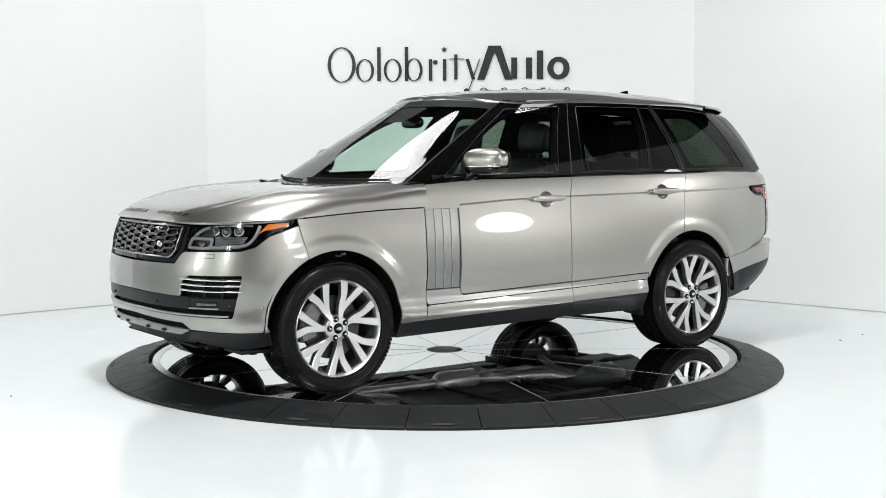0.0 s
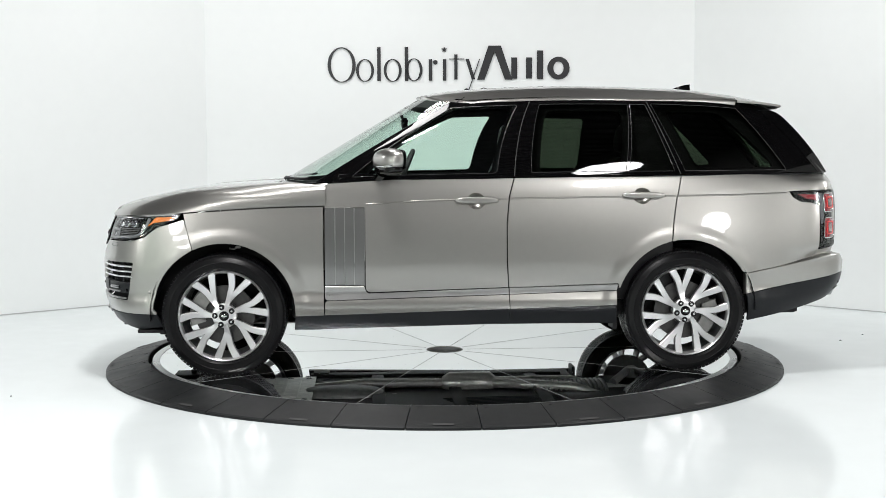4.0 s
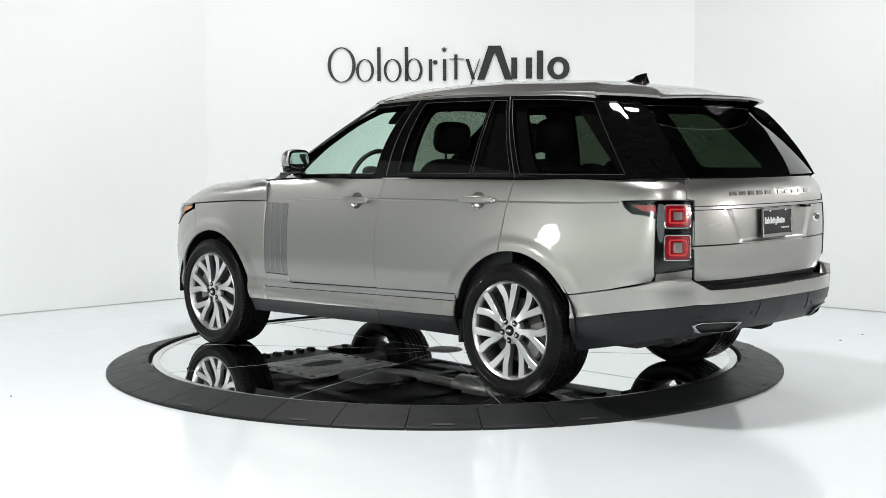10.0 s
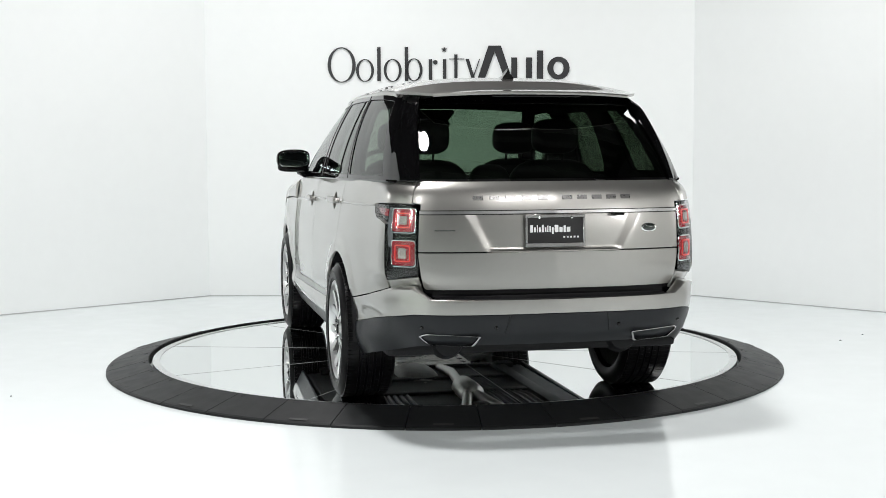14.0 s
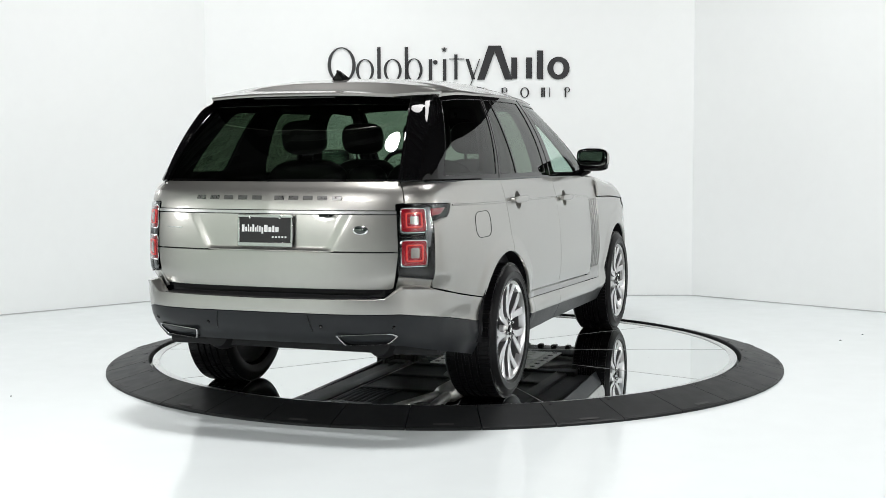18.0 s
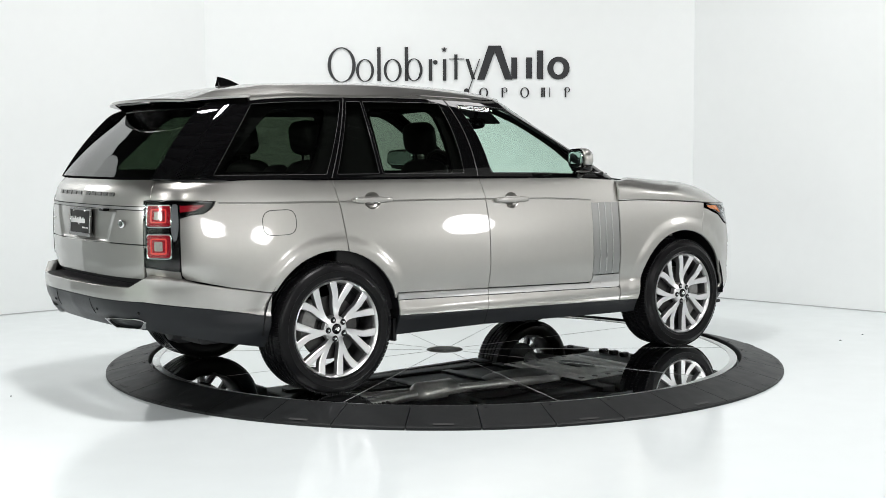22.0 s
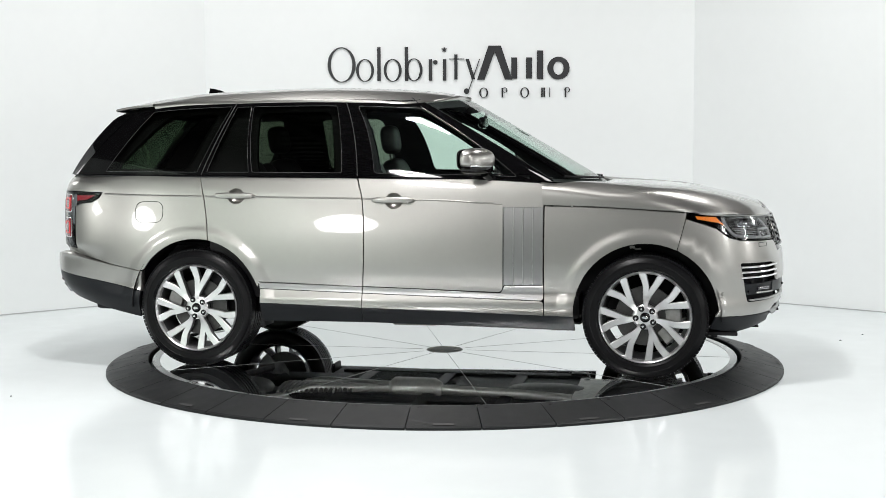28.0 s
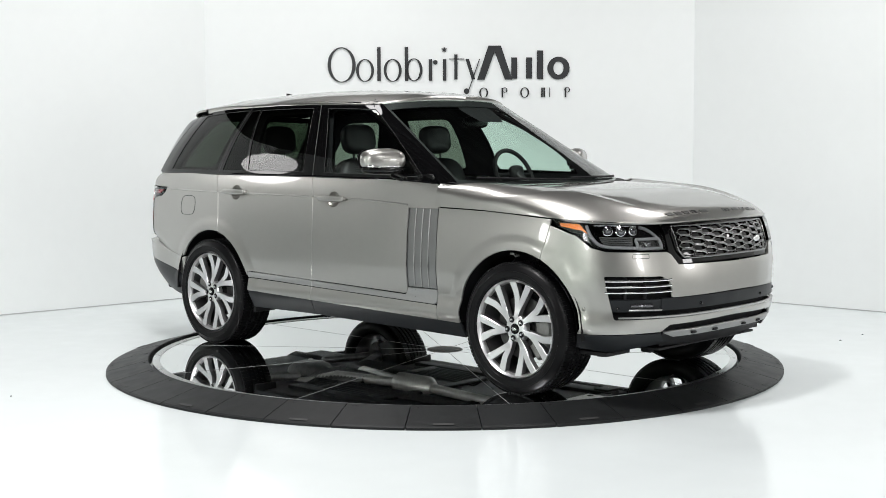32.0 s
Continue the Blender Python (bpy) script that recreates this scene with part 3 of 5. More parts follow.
def handle_cup(bm, x0, z0):
    """A shallow dish behind the handle."""
    rows = []
    for j in range(7):
        r = 1 - j / 6
        rows.append([bm.verts.new(on(side, x0 + 0.005 + CUP[0] * r * math.cos(2 * math.pi * i / 24), z0 - 0.002 + CUP[1] * r * math.sin(2 * math.pi * i / 24), -0.001 - 0.034 * (1 - r ** 2.5))) for i in range(24)])
    for p, q in zip(rows, rows[1:]):
        for i in range(24):
            bm.faces.new((p[i], p[(i + 1) % 24], q[(i + 1) % 24], q[i]))


for doors, x0, z0 in ((front_doors, *HANDLES[0]), (rear_doors, *HANDLES[1])):
    pair("handle_recess", lambda bm, x0=x0, z0=z0: handle_cup(bm, x0, z0), PAINT, doors, smooth=60)
    pair("handle", lambda bm, x0=x0, z0=z0: handle_bar(bm, x0, z0), PAINT, doors, "rounded body-coloured door handle")
# fuel flap on the right quarter
fp = rounded([(-1.905, 1.076), (-1.700, 1.080), (-1.700, 0.940), (-1.905, 0.936)], 0.062, 6)
pts = [on(side, a, b, 0.0003) for a, b in dense(fp, 0.02)]
bm = bmesh.new()
tube(bm, pts + [pts[0], pts[1]], 0.0020, 5)
for v in bm.verts:
    v.co.y *= -1
part("fuel_flap_seam", bm, MATT, quarters[1], "rounded square fuel flap outline")

# ---- bonnet ----
bonnet = panel("bonnet", [(0, -1 + i / 10) for i in range(20)] + [(0, 1), (1, 1)] + [(1, 1 - i / 10) for i in range(1, 20)] + [(1, -1)], hood, PAINT, car, 0.03)[0]


def wing_corner(bm):
    """The painted corner between the bonnet's rear edge and the foot of the windscreen pillar."""
    rows = []
    for i in range(13):
        f = i / 12
        a = hood(0, 0.46 + 0.39 * f) + Vector((0.0, 0, -0.003))
        b = house(2.15 + 0.88 * f, -0.015) + Vector((0.006, 0.008 * f, 0.0))
        m = (a + b) / 2 + Vector((0, 0.004, 0.004)) * f
        rows.append([bm.verts.new(p) for p in (a, m, b)])
    for p, q in zip(rows, rows[1:]):
        for k in range(2):
            bm.faces.new((p[k], q[k], q[k + 1], p[k + 1]))


pair("wing_corner", wing_corner, PAINT, wings, smooth=60)


def badge_bars(name, parent, surf, spans, z, h, mat, lift=0.004, d=0.006):
    """Plain raised bars that stand where a name is spelt out."""
    for a0, a1 in spans:
        bm = bmesh.new()
        q = [surf(a0, z - h / 2), surf(a1, z - h / 2), surf(a1, z + h / 2), surf(a0, z + h / 2)]
        n = (q[1] - q[0]).cross(q[3] - q[0]).normalized()
        c = sum(q, Vector()) / 4
        if n.dot(c - Vector((0, 0, 0.8))) < 0:
            n = -n
        vs = [bm.verts.new(p - n * 0.002) for p in q] + [bm.verts.new(p + n * d) for p in q]
        for f in ((0, 1, 2, 3), (4, 5, 6, 7), (0, 1, 5, 4), (1, 2, 6, 5), (2, 3, 7, 6), (3, 0, 4, 7)):
            bm.faces.new([vs[i] for i in f])
        part(name, bm, mat, parent)


# ---- front ----
LAMP = [(1.285, 1.024), (0.95, 1.012), (0.60, 0.998), (0.580, 0.850), (0.95, 0.856), (1.035, 0.878), (1.12, 0.938), (1.265, 0.992)]
SB = 1.30
hole = [(0.965, 0.716), (0.62, 0.712), (0.575, 0.690), (0.555, 0.64), (0.555, 0.592), (0.0, 0.598), (-0.555, 0.592), (-0.555, 0.64), (-0.575, 0.690), (-0.62, 0.712), (-0.965, 0.716), (-0.952, 0.66), (-0.905, 0.474), (-0.5, 0.477), (0, 0.481), (0.5, 0.477), (0.905, 0.474), (0.952, 0.66)]
hole = rounded(hole, 0.012, 2)
half_top = [(SB, 0.985), (1.125, 0.930), (1.04, 0.870), (0.95, 0.849), (0.575, 0.842), (0.55, 0.828), (0.505, 0.772), (0, 0.765)]
half_low = [(0, 0.452), (0.56, 0.438), (0.615, 0.400), (0.95, 0.392), (s_at_x(1.885), 0.392)] + [(s_at_x(x), z) for x, z in arch(HUB_F, 4, 62, n=10)]
fb = half_low + [(s_at_x(1.652), 0.797)] + half_top[:-1] + [half_top[-1]] + [(-a, b) for a, b in half_top[:-1][::-1]] + [(-s_at_x(1.652), 0.797)] + [(-a, b) for a, b in half_low[1:][::-1]]
front_bumper = panel("front_bumper", fb, body, PAINT, car, 0.045, holes=[hole])[0]
panel("intake_backing", [(0.99, 0.74), (-0.99, 0.74), (-0.96, 0.45), (0.96, 0.45)], body, CLOTH, front_bumper, 0.06, lift=-0.055, rim=0)
panel("intake_bar", rounded([(0.62, 0.588), (-0.62, 0.588), (-0.62, 0.520), (0.62, 0.520)], 0.008), body, GREY, front_bumper, 0.05, lift=-0.006, rim=0.03, label="dark grey crossbar")
panel("intake_lip", rounded([(0.88, 0.490), (0, 0.494), (-0.88, 0.490), (-0.88, 0.481), (0, 0.484), (0.88, 0.481)], 0.002), body, SATIN, front_bumper, 0.04, lift=0.001, label="thin satin silver lip")
for s0, s1 in ((0.60, 0.93), (-0.93, -0.60)):
    panel("fog_surround", rounded([(s0, 0.582), (s1, 0.582), (s1 - 0.006 * (1 if s0 > 0 else 0), 0.515), (s0, 0.518)], 0.01), body, GREY, front_bumper, 0.04, lift=-0.012, rim=0.03)


def blade(bm, z):
    tube(bm, path_on(body, [(0.955, z), (0.8, z), (0.68, z), (0.60, z + 0.002), (0.56, z + 0.003)], -0.006), 0.0075, 8)


for z in (0.690, 0.658, 0.626):
    pair("vent_blade", lambda bm, z=z: blade(bm, z), CHROME, (front_bumper, front_bumper), "slim satin chrome vent blade")
for s in (0.72, 0.84):
    pair("vent_divider", lambda bm, s=s: tube(bm, path_on(body, [(s, 0.712), (s, 0.585)], -0.03), 0.010, 6), MATT, (front_bumper, front_bumper))
pair("fog_blade", lambda bm: tube(bm, path_on(body, [(0.82, 0.528), (0.72, 0.527), (0.62, 0.525)], -0.006), 0.005, 8), SATIN, (front_bumper, front_bumper), "slim satin fog lamp blade")
pair("fog_lamp", lambda bm: tube(bm, path_on(body, [(0.81, 0.553), (0.74, 0.552), (0.68, 0.550)], -0.010), 0.011, 10), PROJECTOR, (front_bumper, front_bumper))
pair("parking_sensor", lambda bm: blob(bm, on(body, 0.885, 0.535, -0.008), (0.009, 0.009, 0.009), 2, 10, 8), BLACK, (front_bumper, front_bumper))
pair("parking_sensor", lambda bm: blob(bm, on(body, 0.33, 0.545, -0.004), (0.009, 0.009, 0.009), 2, 10, 8), BLACK, (front_bumper, front_bumper))
pair("parking_sensor", lambda bm: blob(bm, on(body, s_at_x(1.925), 0.532, -0.002), (0.012, 0.006, 0.012), 2, 12, 8), PAINT, (front_bumper, front_bumper))
pts = rounded([(0.80, 0.835), (0.70, 0.835), (0.70, 0.812), (0.80, 0.812)], 0.006)
pair("washer_flap", lambda bm: tube(bm, [on(body, a, b, 0.0) for a, b in dense(pts, 0.02) + [pts[0]]], 0.0016, 4), GREY, (front_bumper, front_bumper))
# lower lip, slot and skirt
panel("lower_slot", [(0.60, 0.440), (0, 0.452), (-0.60, 0.440), (-0.58, 0.385), (0, 0.390), (0.58, 0.385)], body, CLOTH, front_bumper, 0.05, lift=-0.035, rim=0)
panel("skid_lip", rounded([(0.60, 0.394), (0.54, 0.400), (0, 0.406), (-0.54, 0.400), (-0.60, 0.394), (-0.52, 0.366), (0, 0.370), (0.52, 0.366)], 0.006), body, VENT, front_bumper, 0.04, lift=0.004, label="satin grey skid lip")
for a in (0.16, 0.36):
    pair("skid_notch", lambda bm, a=a: blob(bm, on(body, a, 0.382, 0.005), (0.010, 0.025, 0.008), 3, 12, 8), MATT, (front_bumper, front_bumper))
panel("front_skirt", [(0.61, 0.388), (0.95, 0.386), (s_at_x(1.888), 0.386), (s_at_x(1.86), 0.31), (0.95, 0.285), (0.56, 0.33)], body, GREY, front_bumper, 0.05, mirror=True)
panel("front_undertray", [(0.58, 0.372), (0, 0.372), (-0.58, 0.372), (-0.56, 0.29), (0, 0.29), (0.56, 0.29)], body, MATT, front_bumper, 0.05, lift=-0.02)
# grille
grille = panel("grille", rounded([(-0.56, 0.999), (0.56, 0.999), (0.550, 0.840, 0.04), (0.512, 0.778, 0.045), (-0.512, 0.778, 0.045), (-0.550, 0.840, 0.04)], 0.012), front, BLACK, car, 0.04, lift=-0.012, label="black grille with chrome honeycomb mesh")[0]
MESH = rounded([(-0.512, 0.984), (0.512, 0.984), (0.49, 0.85), (0.452, 0.806), (-0.452, 0.806), (-0.49, 0.85)], 0.02)
bm = bmesh.new()
pts = [on(front, a, b, 0.0) for a, b in dense(MESH, 0.03)]
tube(bm, pts + pts[:2], 0.0055, 6)
part("grille_frame", bm, GRILLEMETAL, grille, "dark satin grille frame", 50)
HX, FX, HH = 0.063, 0.041, 0.0185
for i in range(-5, 6):
    for j in range(-1, 7):
        c = (i * (HX + FX), 0.80 + j * 2 * HH + (HH if i % 2 else 0))
        if not inside(c, MESH):
            continue
        ring_pts = [(c[0] + k * HX * 0.90, c[1]) if f == 0 else (c[0] + k * FX * 0.95, c[1] + f * HH * 0.82) for k, f in ((1, 0), (1, 1), (-1, 1), (-1, 0), (-1, -1), (1, -1))]
        ring_pts = [(min(max(a, -0.505), 0.505), min(max(b, 0.809), 0.981)) for a, b in ring_pts]
        bm = bmesh.new()
        q = [on(front, a, b, -0.003) for a, b in dense(ring_pts, 0.05)]
        tube(bm, q + q[:2], 0.0046, 6)
        part("mesh_cell", bm, GRILLEMETAL, grille, smooth=50)
bm = bmesh.new()
blob(bm, on(front, 0.325, 0.876, 0.004), (0.008, 0.038, 0.019), 2, 20, 10)
part("badge", bm, CHROME, grille, "oval silver badge", 60)
# bonnet name, spelt by plain bars
for span in [(y0, y0 + 0.050) for y0 in (-0.40, -0.322, -0.244, -0.166, -0.088, 0.038, 0.115, 0.192, 0.269, 0.346)]:
    def on_nose(y, u):
        a = (abs(y) / 0.70) ** (1 / 0.72)
        return hood(u, math.copysign(2 / math.pi * math.asin(min(1, a)), y))
    badge_bars("name_bar", bonnet, on_nose, [span], 0.957, 0.020, LETTER, d=0.003)


# headlamps
def lamp_side(sgn):
    m = (lambda p: p) if sgn > 0 else flip
    base = panel("headlamp", m(LAMP), body, BLACK, car, 0.03, lift=-0.022, rim=-0.026, label="black headlamp with clear lens and amber side marker")[0]
    panel("lens", m(LAMP), body, CLEAR, base, 0.03, lift=0.002, rim=0)
    panel("side_marker", m([(1.245, 1.004), (1.12, 1.000), (1.06, 0.945), (1.10, 0.965), (1.235, 0.985)]), body, AMBER, base, 0.02, lift=-0.008, rim=0.01, label="amber side marker")
    outline = spline([(1.075, 0.992), (1.045, 0.935), (0.985, 0.885), (0.86, 0.872), (0.74, 0.870)], 5)
    bm = bmesh.new()
    tube(bm, [on(body, sgn * float(a), float(b), -0.010) for a, b in outline], 0.0095, 10)
    part("light_guide", bm, FROST, base, "frosted daytime light guide", 50)
    box_pts = rounded([(0.775, 0.918), (0.618, 0.920), (0.600, 0.868), (0.758, 0.864)], 0.01, 3)
    bm = bmesh.new()
    q = [on(body, sgn * a, b, -0.008) for a, b in dense(box_pts, 0.03)]
    tube(bm, q + q[:2], 0.0085, 10)
    part("light_guide", bm, FROST, base, "frosted daytime light guide", 50)
    bm = bmesh.new()
    tube(bm, [on(body, sgn * a, b, -0.012) for a, b in ((0.63, 0.930), (0.66, 0.955), (0.70, 0.975), (0.74, 0.985))], 0.010, 8)
    part("light_guide", bm, GUIDE, base, "dim upper light guide", 50)
    for a, b, r in ((0.945, 0.964, 0.027), (0.865, 0.962, 0.027), (0.785, 0.964, 0.024), (0.69, 0.893, 0.018)):
        bm = bmesh.new()
        c, n = on(body, sgn * a, b, -0.010), normal(body, sgn * a, b, (0, 0, 0.8))
        turn = n.to_track_quat("Y", "Z").to_matrix()
        lathe(bm, [(r * 0.80, -0.004), (r * 0.90, 0.003), (r * 1.02, 0.001), (r * 1.08, -0.012)], 24)
        for v in bm.verts:
            v.co = turn @ v.co + c
        bezel = part("bezel", bm, CHROME, base, "bright projector bezel", 50)
        bm = bmesh.new()
        blob(bm, c - n * 0.006, (r * 0.8, r * 0.8, r * 0.8), 2, 18, 12)
        part("projector", bm, PROJECTOR, bezel, "dark glossy projector lens", 60)
    for k in range(5):
        bm = bmesh.new()
        z = 0.882 + 0.011 * k
        tube(bm, [on(body, sgn * a, z + 0.002, -0.016) for a in (0.965 + 0.008 * k, 0.90, 0.84, 0.79)], 0.0032, 5)
        part("lamp_rib", bm, GUN, base, smooth=50)
    bm = bmesh.new()
    tube(bm, [on(body, sgn * a, b, -0.012) for a, b in ((1.03, 0.996), (0.93, 0.998), (0.83, 0.995), (0.76, 0.990))], 0.006, 6)
    part("brow", bm, DARKCHROME, base, smooth=50)
    return base


lamp_side(1)
lamp_side(-1)

# ---- rear ----
tailgate = panel("tailgate", [(-0.698, 1.252), (0.698, 1.252), (0.697, 1.150), (0.664, 1.143), (0.664, 1.112), (-0.664, 1.112), (-0.664, 1.143), (-0.697, 1.150)], rear, PAINT, car, 0.04, out=(0, 0, 0.9))[0]


def gate_dent(y, z):
    p = rear(y, z)
    d = 0.013 * smooth01(0.475 - 0.10 * (1.1 - z) / 0.19, 0.40 - 0.10 * (1.1 - z) / 0.19, abs(y)) * smooth01(0.896, 0.915, z)
    return Vector((p.x + d, p.y, p.z))


panel("gate_centre", [(-0.668, 1.088), (0.668, 1.088), (0.672, 0.906), (-0.672, 0.906)], gate_dent, PAINT, tailgate, 0.025, out=(0, 0, 0.9))
panel("gate_strip", [(-0.668, 1.107), (0.668, 1.107), (0.668, 1.093), (-0.668, 1.093)], rear, SATIN, tailgate, 0.04, out=(0, 0, 0.9), lift=0.004, label="satin silver strip")
panel("gate_seal", [(-0.66, 1.12), (0.66, 1.12), (0.66, 0.69), (-0.66, 0.69)], rear, MATT, tailgate, 0.06, out=(0, 0, 0.9), lift=-0.022, rim=0)
panel("lower_tailgate", rounded([(-0.672, 0.898), (0.672, 0.898), (0.655, 0.715, 0.02), (-0.655, 0.715, 0.02)], 0), rear, PAINT, car, 0.04, out=(0, 0, 0.8))
for y0 in [0.420, 0.337, 0.254, 0.171, 0.088, -0.040, -0.119, -0.198, -0.277, -0.356]:
    badge_bars("name_bar", tailgate, rear, [(y0 - 0.052, y0)], 1.171, 0.021, LETTER, d=0.004)
badge_bars("model_bar", tailgate, gate_dent, [(0.508, 0.602)], 1.012, 0.007, CHROME, d=0.003)
bm = bmesh.new()
blob(bm, rear(-0.505, 1.012) + Vector((-0.004, 0, 0)), (0.010, 0.043, 0.024), 2, 24, 12)
bd = part("badge", bm, CHROME, tailgate, "oval silver badge", 60)
bm = bmesh.new()
blob(bm, rear(-0.505, 1.012) + Vector((-0.008, 0, 0)), (0.0085, 0.035, 0.018), 2, 24, 12)
part("badge_centre", bm, BADGE, bd, "dark green badge centre", 60)
# number plate
plate_m = Matrix.Translation(gate_dent(0.0, 1.0) + Vector((-0.012, 0.003, 0.005))) @ pose(0, 0, 0, 0, 3, 0)
bm = bmesh.new()
box(bm, -0.006, 0.006, -0.152, 0.152, -0.078, 0.078, 0.004, 2, plate_m)
plate = part("plate", bm, PLATE, tailgate, "black dealer plate in a chrome frame", 40)
bm = bmesh.new()
for y0, y1, z0, z1 in ((-0.156, 0.156, 0.066, 0.081), (-0.156, 0.156, -0.081, -0.060), (-0.156, -0.144, -0.06, 0.066), (0.144, 0.156, -0.06, 0.066)):
    box(bm, -0.010, 0.004, y0, y1, z0, z1, 0.002, 1, plate_m)
part("plate_frame", bm, DARKCHROME, plate, "dark chrome plate frame", 40)
for y in (-0.085, 0.085):
    bm = bmesh.new()
    blob(bm, plate_m @ Vector((-0.012, y, 0.066)), (0.004, 0.007, 0.007), 2, 10, 8)
    part("screw", bm, CHROME, plate, smooth=60)
y0 = 0.132
for w, h, up in [(0.014, 0.036, 0.005), (0.009, 0.024, 0), (0.005, 0.037, 0.006), (0.009, 0.024, 0), (0.010, 0.037, 0.006), (0.007, 0.024, 0), (0.005, 0.032, 0.004), (0.007, 0.030, 0.003), (0.009, 0.033, -0.005)] + [(0.019, 0.036, 0.005), (0.016, 0.025, 0), (0.011, 0.033, 0.003), (0.018, 0.025, 0)]:
    bm = bmesh.new()
    box(bm, -0.0085, -0.0055, y0 - w, y0, up - h / 2 + 0.006, up + h / 2 + 0.006, 0, 1, plate_m)
    part("plate_bar", bm, WHITE, plate)
    y0 -= w + 0.0058
for y0 in (-0.04, -0.058, -0.076, -0.094, -0.112):
    bm = bmesh.new()
    box(bm, -0.0085, -0.0055, y0 - 0.009, y0, -0.036, -0.027, 0, 1, plate_m)
    part("plate_bar", bm, WHITE, plate)
bm = bmesh.new()
box(bm, -2.615, -2.575, -0.36, -0.30, 1.078, 1.092, 0.004)
part("camera_pod", bm, BLACK, tailgate)

TAIL = [(s_at_x(-2.185), 1.130), (s_at_x(-2.36), 1.140), (s_at_rear_y(0.668), 1.142), (s_at_rear_y(0.672), 0.785), (s_at_x(-2.355), 0.758), (s_at_x(-2.352), 1.040), (s_at_x(-2.30), 1.058), (s_at_x(-2.24), 1.066), (s_at_x(-2.205), 1.088)]
SA, SC = s_at_x(-2.36), s_at_rear_y(0.675)


def tail_side(sgn):
    m = (lambda p: p) if sgn > 0 else flip
    base = panel("tail_lamp", m(TAIL), body, BLACK, car, 0.03, lift=-0.016, rim=-0.02, label="black-framed tail lamp with two red squares")[0]
    panel("lens", m(TAIL), body, CLEAR, base, 0.03, lift=0.003, rim=0)
    panel("reflector_arm", m([(s_at_x(-2.225), 1.118), (SA - 0.01, 1.116), (SA - 0.01, 1.080), (s_at_x(-2.28), 1.088)]), body, RED, base, 0.02, lift=-0.006, rim=0.008, label="red side reflector")
    panel("reversing_strip", m(rounded([(SA + 0.002, 1.125), (SA + 0.030, 1.125), (SA + 0.036, 0.98), (SA + 0.024, 0.92), (SA + 0.008, 0.93), (SA - 0.004, 1.0)], 0.01)), body, GUIDE, base, 0.02, lift=-0.009, rim=0.006, label="clear reversing light strip")
    for z0, z1 in ((1.005, 1.118), (0.835, 0.958)):
        s0, s1 = SA + 0.040, SC - 0.014
        sq = rounded([(s0, z1), (s1, z1), (s1, z0), (s0, z0)], 0.018)
        red = panel("red_light", m(sq), body, RED, base, 0.02, lift=-0.005, rim=0.01, label="red tail light square")[0]
        mid = rounded([(s0 + 0.040, z1 - 0.036), (s1 - 0.040, z1 - 0.036), (s1 - 0.040, z0 + 0.036), (s0 + 0.040, z0 + 0.036)], 0.008)
        panel("light_core", m(mid), body, CORE, red, 0.02, lift=-0.001, rim=0.006)
        bm = bmesh.new()
        e = rounded([(s0 + 0.022, z1 - 0.022), (s1 - 0.022, z1 - 0.022), (s1 - 0.022, z0 + 0.022), (s0 + 0.022, z0 + 0.022)], 0.010)
        q = [on(body, sgn * a, b, -0.003) for a, b in dense(e, 0.02)]
        tube(bm, q + q[:2], 0.0045, 6)
        part("light_ring", bm, REDGLOW, red, "glowing red light ring", 50)
        bm = bmesh.new()
        e = rounded([(s0 - 0.004, z1 + 0.004), (s1 + 0.004, z1 + 0.004), (s1 + 0.004, z0 - 0.004), (s0 - 0.004, z0 - 0.004)], 0.018)
        q = [on(body, sgn * a, b, -0.006) for a, b in dense(e, 0.02)]
        tube(bm, q + q[:2], 0.004, 6)
        part("light_surround", bm, CHROME, red, smooth=50)


tail_side(1)
tail_side(-1)
# rear bumper with a black step, skirt, tailpipes
RS = s_at_x(-1.865)
rear_half = [(RS, 0.612), (s_at_x(-2.1), 0.652), (s_at_x(-2.34), 0.702), (s_at_x(-2.40), 0.712), (SC - 0.01, 0.722), (SC + 0.012, 0.708), (SC + 0.07, 0.672), (S_END, 0.668)]
low = [(S_END, 0.600), (SC, 0.598), (s_at_x(-2.2), 0.545), (s_at_x(-1.9), 0.492), (RS + 0.005, 0.485)]
def across(left):
    """The left half's outline, given by distance round the car, and its mirror image as one outline."""
    half = [(S_END - q[0], q[1]) for q in left]
    return half


top_l, low_l = across(rear_half), across(low)
rear_bumper = panel("rear_bumper", top_l + [(-a, b) for a, b in top_l[:-1][::-1]] + [(-a, b) for a, b in low_l[1:][::-1]] + low_l, rear_bumper_skin, PAINT, car, 0.03, rim=0.06)
rear_bumper = rear_bumper * 2
panel("bumper_shoulder", [(s_at_x(-2.345), 0.690), (s_at_x(-2.356), 0.752), (SC, 0.776), (SC + 0.012, 0.690)], body, PAINT, rear_bumper[0], 0.03, lift=-0.002, mirror=True)
skirt_low = [(S_END, 0.435), (SC + 0.1, 0.435), (SC - 0.03, 0.425), (s_at_x(-2.3), 0.385), (s_at_x(-2.1), 0.345), (RS + 0.03, 0.305)]
sk_top, sk_low = [(a, b - 0.005) for a, b in low_l[::-1]], across(skirt_low)
skirt = panel(
    "rear_skirt", sk_top + [(-a, b) for a, b in sk_top[:-1][::-1]] + [(-a, b) for a, b in sk_low[::-1]] + sk_low[1:], rear_bumper_skin, GREY, car, 0.04)
skirt = skirt * 2
bm = bmesh.new()
rows = []
